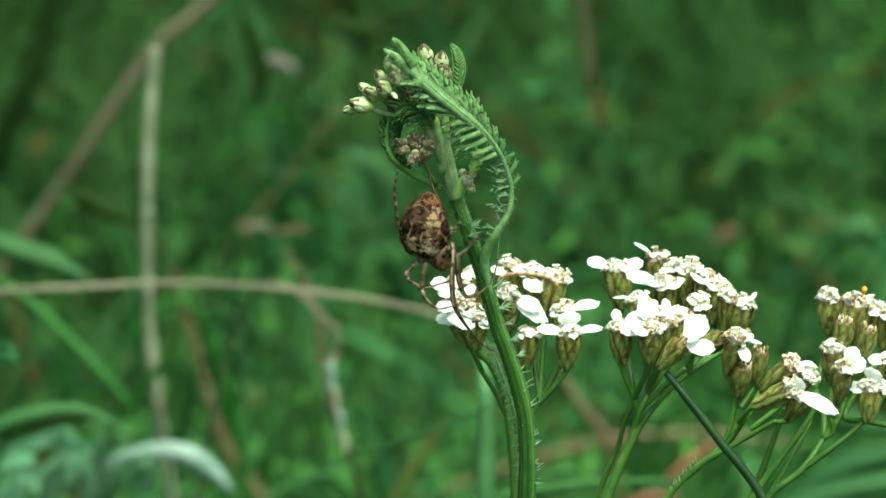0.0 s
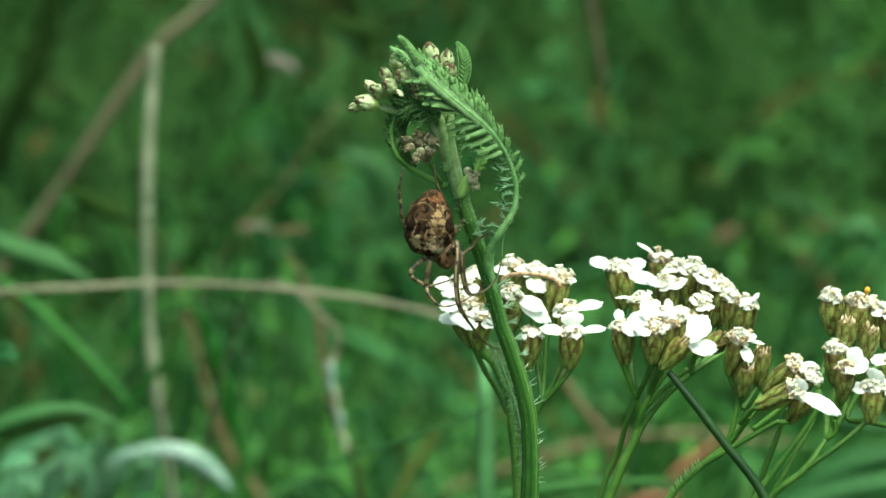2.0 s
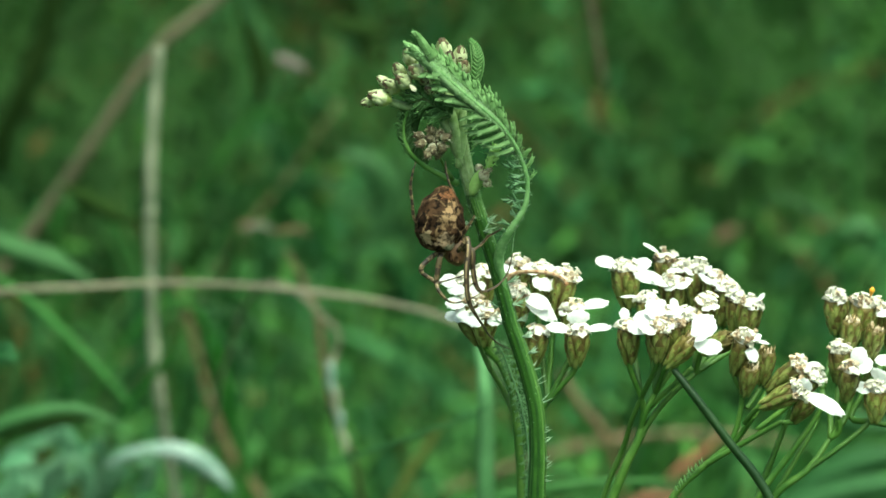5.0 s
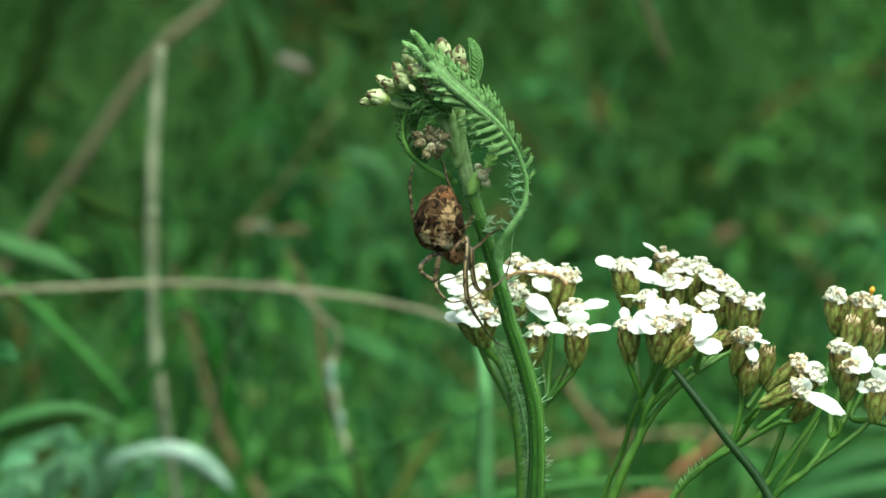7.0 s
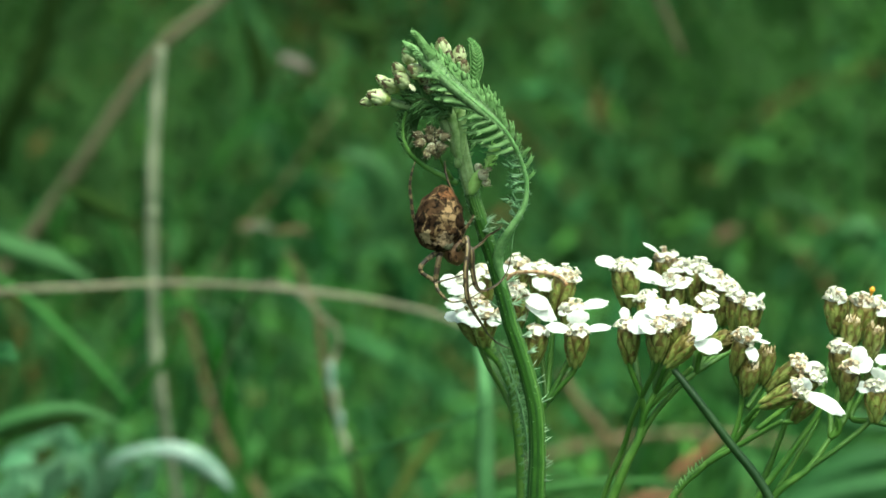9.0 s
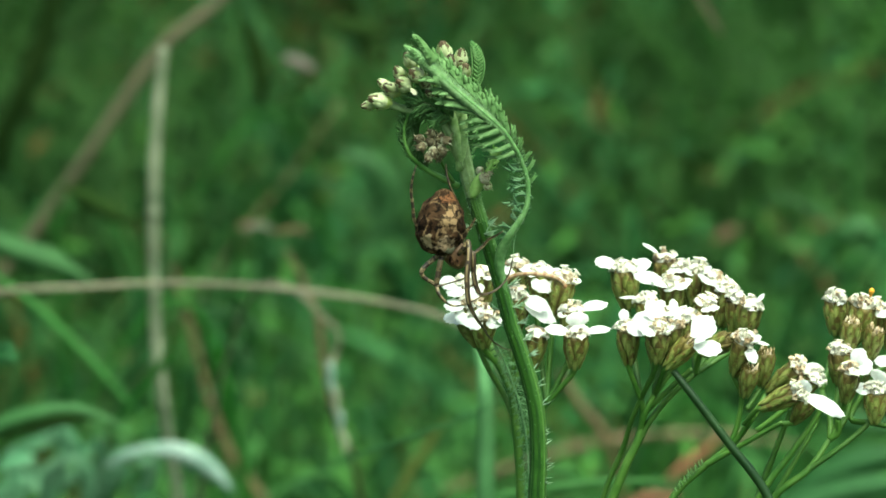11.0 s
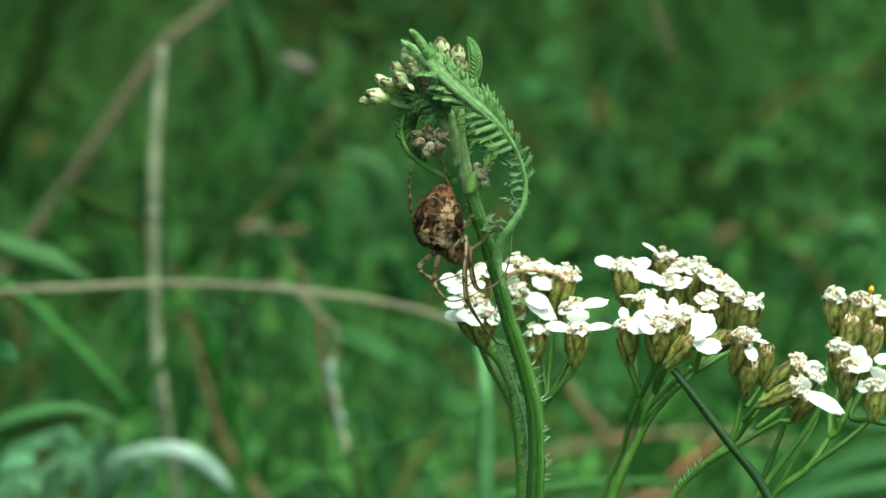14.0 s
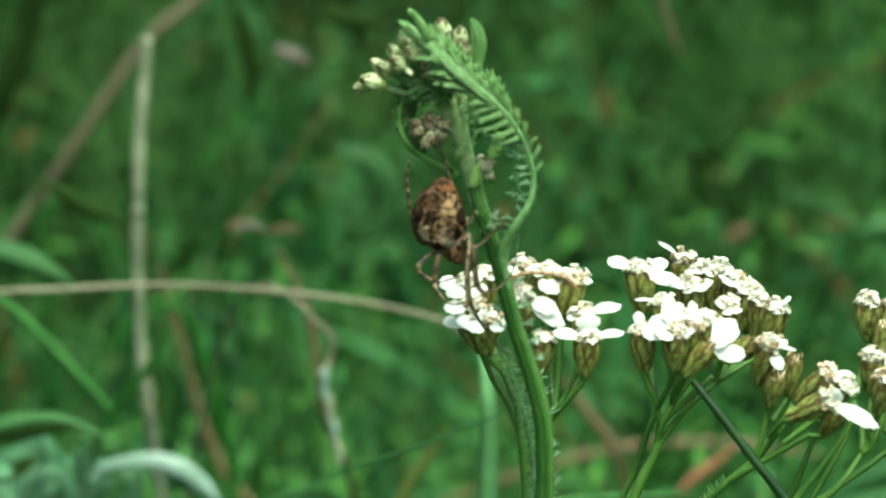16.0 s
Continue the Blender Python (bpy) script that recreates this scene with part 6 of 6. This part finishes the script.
def motions():
    calm = [(0, 1.30, -1.04), (0.5, 0.80, -0.85), (1, 0.80, -0.79), (1.5, 0.80, -0.79), (2, 0.90, -0.71), (2.5, 2.89, -1.02), (3, 2.30, -0.46), (3.5, 3.49, -1.08), (4, 2.10, -1.00), (4.2, 0.80, -0.50), (6.3, 0.00, 0.25), (6.5, 0.80, -0.08), (7, 0.00, 0.00), (7.5, -0.30, 0.00), (8, -0.30, 0.12), (8.5, -0.30, 0.00), (9, 0.00, 0.02), (11.3, 1.40, 0.12), (11.5, 3.49, -0.71), (12, 2.20, -0.17), (12.5, -0.30, 0.23), (13, -1.20, 0.33), (13.5, -0.10, -0.12), (14, -0.30, -0.06), (14.5, -0.10, -0.06), (15, 0.70, -0.29), (15.5, -0.20, -0.19), (16, -0.60, 0.00)]
    gusts = ([(0.1, 1.76, -1.24), (0.2, 0.15, -0.74), (0.3, -0.15, -0.38), (0.4, 0.44, -0.81), (0.6, 0.59, -0.88), (0.7, 0.15, -0.65), (0.8, 0.74, -0.74), (0.9, 1.03, -1.04), (1.1, 0.29, -0.74), (1.2, 0.74, -0.74), (1.3, 0.74, -0.74), (1.6, 1.03, -0.94)] +
             [(1.7, 2.06, -1.04), (1.8, 2.06, -1.11), (1.9, 1.47, -0.98), (2.1, 0.88, -0.41), (2.2, 1.62, -0.91), (2.3, 3.09, -1.24), (2.4, 3.53, -1.31), (2.6, 2.79, -0.91), (2.7, 3.53, -1.24), (2.8, 4.12, -1.34), (2.9, 2.94, -1.01), (3.1, 2.21, -0.81), (3.2, 3.97, -1.18), (3.3, 3.97, -1.31), (3.4, 3.82, -1.08), (3.6, 3.38, -1.11), (3.7, 2.21, -0.68), (3.8, 1.62, -0.71), (3.9, 2.06, -0.74), (4.1, 2.06, -0.88)] +
             [(6.4, 0.44, 0.08), (6.6, 0.59, -0.02), (6.7, -0.15, 0.35), (6.8, 0, 0.28), (7.2, -0.29, 0.32), (7.4, 0.29, 0.02), (7.6, 0.15, 0.18), (7.8, 0.29, 0.05), (8.2, 0, 0.15), (8.3, 0.15, 0.18), (8.4, -0.15, -0.08), (8.6, -0.15, 0.15), (8.8, 0.29, 0.15), (9.2, 0.44, -0.02)] +
             [(11.4, 2.21, -0.48), (11.6, 2.79, -0.51), (11.7, 1.03, 0.28), (11.8, 1.47, 0.18), (11.9, 2.94, -0.41), (12.1, 0.88, 0.25), (12.2, 0.74, 0.02), (12.3, 0.88, -0.15), (12.4, 0.44, 0.15), (12.6, -0.15, 0.32), (12.7, 1.18, -0.18), (12.8, -0.15, -0.02), (13.2, 0, -0.18), (13.3, -0.44, 0.15), (13.4, -0.74, 0.22)] +
             [(13.6, 0.15, -0.14), (13.7, -0.44, 0.06), (13.8, -0.59, 0.03), (14.1, -0.29, 0.10), (14.2, -0.29, 0.13), (14.3, -0.44, 0.16), (14.4, -0.15, 0.06), (14.6, -0.15, 0.03), (14.7, -0.15, -0.04), (14.8, 0, -0.14), (14.9, 0.29, -0.23), (15.1, 0.15, -0.10), (15.2, -0.15, 0.03), (15.3, 0.15, -0.17), (15.4, 0, -0.07)])
    stalk_rows = gusty(calm, gusts, calm, 1.0, 1.0)
    pivot = (14.5, 0.0, 288.0)
    sway(STALK_OB, STALK_BASE, pivot, stalk_rows)
    sway(SPIDER_OB, SPIDER_AT, pivot, stalk_rows)
    left_rows = [(0, 0.66, -0.77), (0.5, 0.22, -0.64), (1, 0.22, -0.55), (1.5, 0.22, -0.55), (2, 0.66, -0.50), (2.5, 1.97, -0.68), (3, 1.31, -0.41), (3.5, 2.19, -0.77), (4, 1.31, -0.64), (4.2, 0.44, -0.32), (6.3, -0.22, 0.14), (6.5, 0.66, -0.09), (7, 0.00, 0.00), (7.5, 0.00, 0.00), (8, -0.44, 0.05), (8.5, -0.44, 0.00), (9, 0.00, 0.00), (11.3, 0.87, -0.09), (11.5, 2.19, -0.50), (12, 1.31, -0.14), (12.5, 0.00, 0.14), (13, -0.66, 0.18), (13.5, 0.00, -0.14), (14, -0.44, 0.00), (14.5, 0.00, -0.09), (15, 0.66, -0.23), (15.5, 0.00, -0.14), (16, -0.22, -0.09)]
    pivot = (11.0, 17.0, 290.0)
    sway(LEFT_OB, (9.0, 22.0, 0.0), pivot, gusty(left_rows, gusts, calm, 0.62, 0.58))
    sway(GRUB_OB, GRUB_AT, pivot, gusty(left_rows, gusts, calm, 0.62, 0.58))
    broad_rows = [(0, 0.69, -0.73), (0.5, 0.34, -0.66), (1, 0.34, -0.59), (1.5, 0.34, -0.59), (2, 0.69, -0.51), (2.5, 1.77, -0.66), (3, 1.4, -0.37), (3.5, 2.46, -0.66), (4, 1.42, -0.59), (4.2, 0.2, -0.26), (6.3, 0.2, 0.05), (6.5, 0.69, -0.07), (7, 0.0, 0.0), (8, 0.0, 0.05), (9, 0.0, 0.0), (11.3, 0.8, -0.1), (11.5, 2.46, -0.44), (12, 1.74, -0.15), (12.5, 0.0, 0.15), (13, -0.71, 0.15), (13.5, 0.0, -0.15), (14, 0.0, -0.07), (14.5, 0.34, -0.07), (15, 0.69, -0.22), (15.5, 0.34, -0.15), (16, -0.18, -0.07)]
    sway(BROAD_OB, (20.0, 26.0, 0.0), (23.0, 16.0, 290.0), gusty(broad_rows, gusts, calm, 0.6, 0.5))
    edge_rows = [(0, 0.5, -0.70), (0.5, 0.2, -0.62), (1, 0.2, -0.56), (1.5, 0.3, -0.56), (2, 0.5, -0.45), (2.5, 1.6, -0.56), (3, 1.4, -0.30), (3.5, 2.3, -0.56), (4, 1.3, -0.52), (4.2, 0.2, -0.26), (6.3, 0.2, 0.05), (6.5, 0.7, 0.0), (7, 0.0, 0.0), (8, 0.0, 0.08), (9, 0.0, 0.0), (11.3, 0.8, -0.1), (11.5, 2.5, -0.27), (12, 1.45, 0.0), (12.5, 0.0, 0.15), (13, -0.7, 0.15), (13.5, -0.2, -0.08), (14, -0.2, -0.07), (14.5, 0.36, -0.07), (15, 0.72, -0.15), (15.5, 0.2, -0.08), (16, -0.1, -0.05)]
    edge_rows = gusty(edge_rows, gusts, calm, 0.6, 0.35)
    sway(LEAN_OB, (30.0, 30.0, 0.0), (31.0, 15.0, 290.0), edge_rows)
    sway(EDGE_OB, (40.0, 34.0, 0.0), (45.0, 17.0, 290.0), edge_rows)
    sway(TWIG_OB, (90.0, -10.0, 0.0), (62.0, -2.0, 285.0), edge_rows)
    sway(HANGING_OB, HANGING_AT, HANGING_AT, [(0, 0.0, -10.8), (0.5, 0.0, -10.5), (1, 0.0, -10.0), (1.5, 0.0, -10.5), (2, 0.0, -12.8), (2.5, 0.0, -10.7), (3, 0.0, -10.5), (3.5, 0.0, -11.0), (4.2, 0.0, -12.0), (6.3, 0.0, -18.3), (7, 0.0, -24.6), (7.5, 0.0, -25.0), (8, 0.0, -29.8), (8.5, 0.0, -30.0), (9, 0.0, -27.6), (9.2, 0.0, -35.1), (11.3, 0.0, -35.1), (11.5, 0.0, -31.9), (12, 0.0, -35.2), (12.5, 0.0, -29.9), (13, 0.0, -27.4), (13.5, 0.0, -24.6), (14, 0.0, -25.9), (14.5, 0.0, -35.1), (15, 0.0, -28.2), (15.3, 0.0, -26.2), (15.5, 0.0, -27.3), (15.7, 0.0, -26.0), (16, 0.0, -24.8)])
    drift = [(0.0, 0.0, -0.22), (1.5, 0.0, -0.20), (3.0, 0.0, -0.24), (4.0, 0.0, -0.15), (6.5, 0.0, 0.0), (9.0, 0.0, 0.03), (11.5, 0.0, 0.12), (13.0, 0.0, 0.10), (15.5, 0.0, 0.09), (16.0, 0.0, 0.09)]
    for key in ("tall", "slant"):
        ob = MEADOW[key]
        at = tuple(ob.location / MM)
        sway(ob, at, at, drift)
    ob = MEADOW["patch"]
    at = tuple(ob.location / MM)
    sway(ob, at, (at[0], at[1], 0.0), [(t, 0.0, 3.0 * b) for t, a, b in drift])


HANGING_AT = tuple(HANGING_OB.location / MM)
motions()
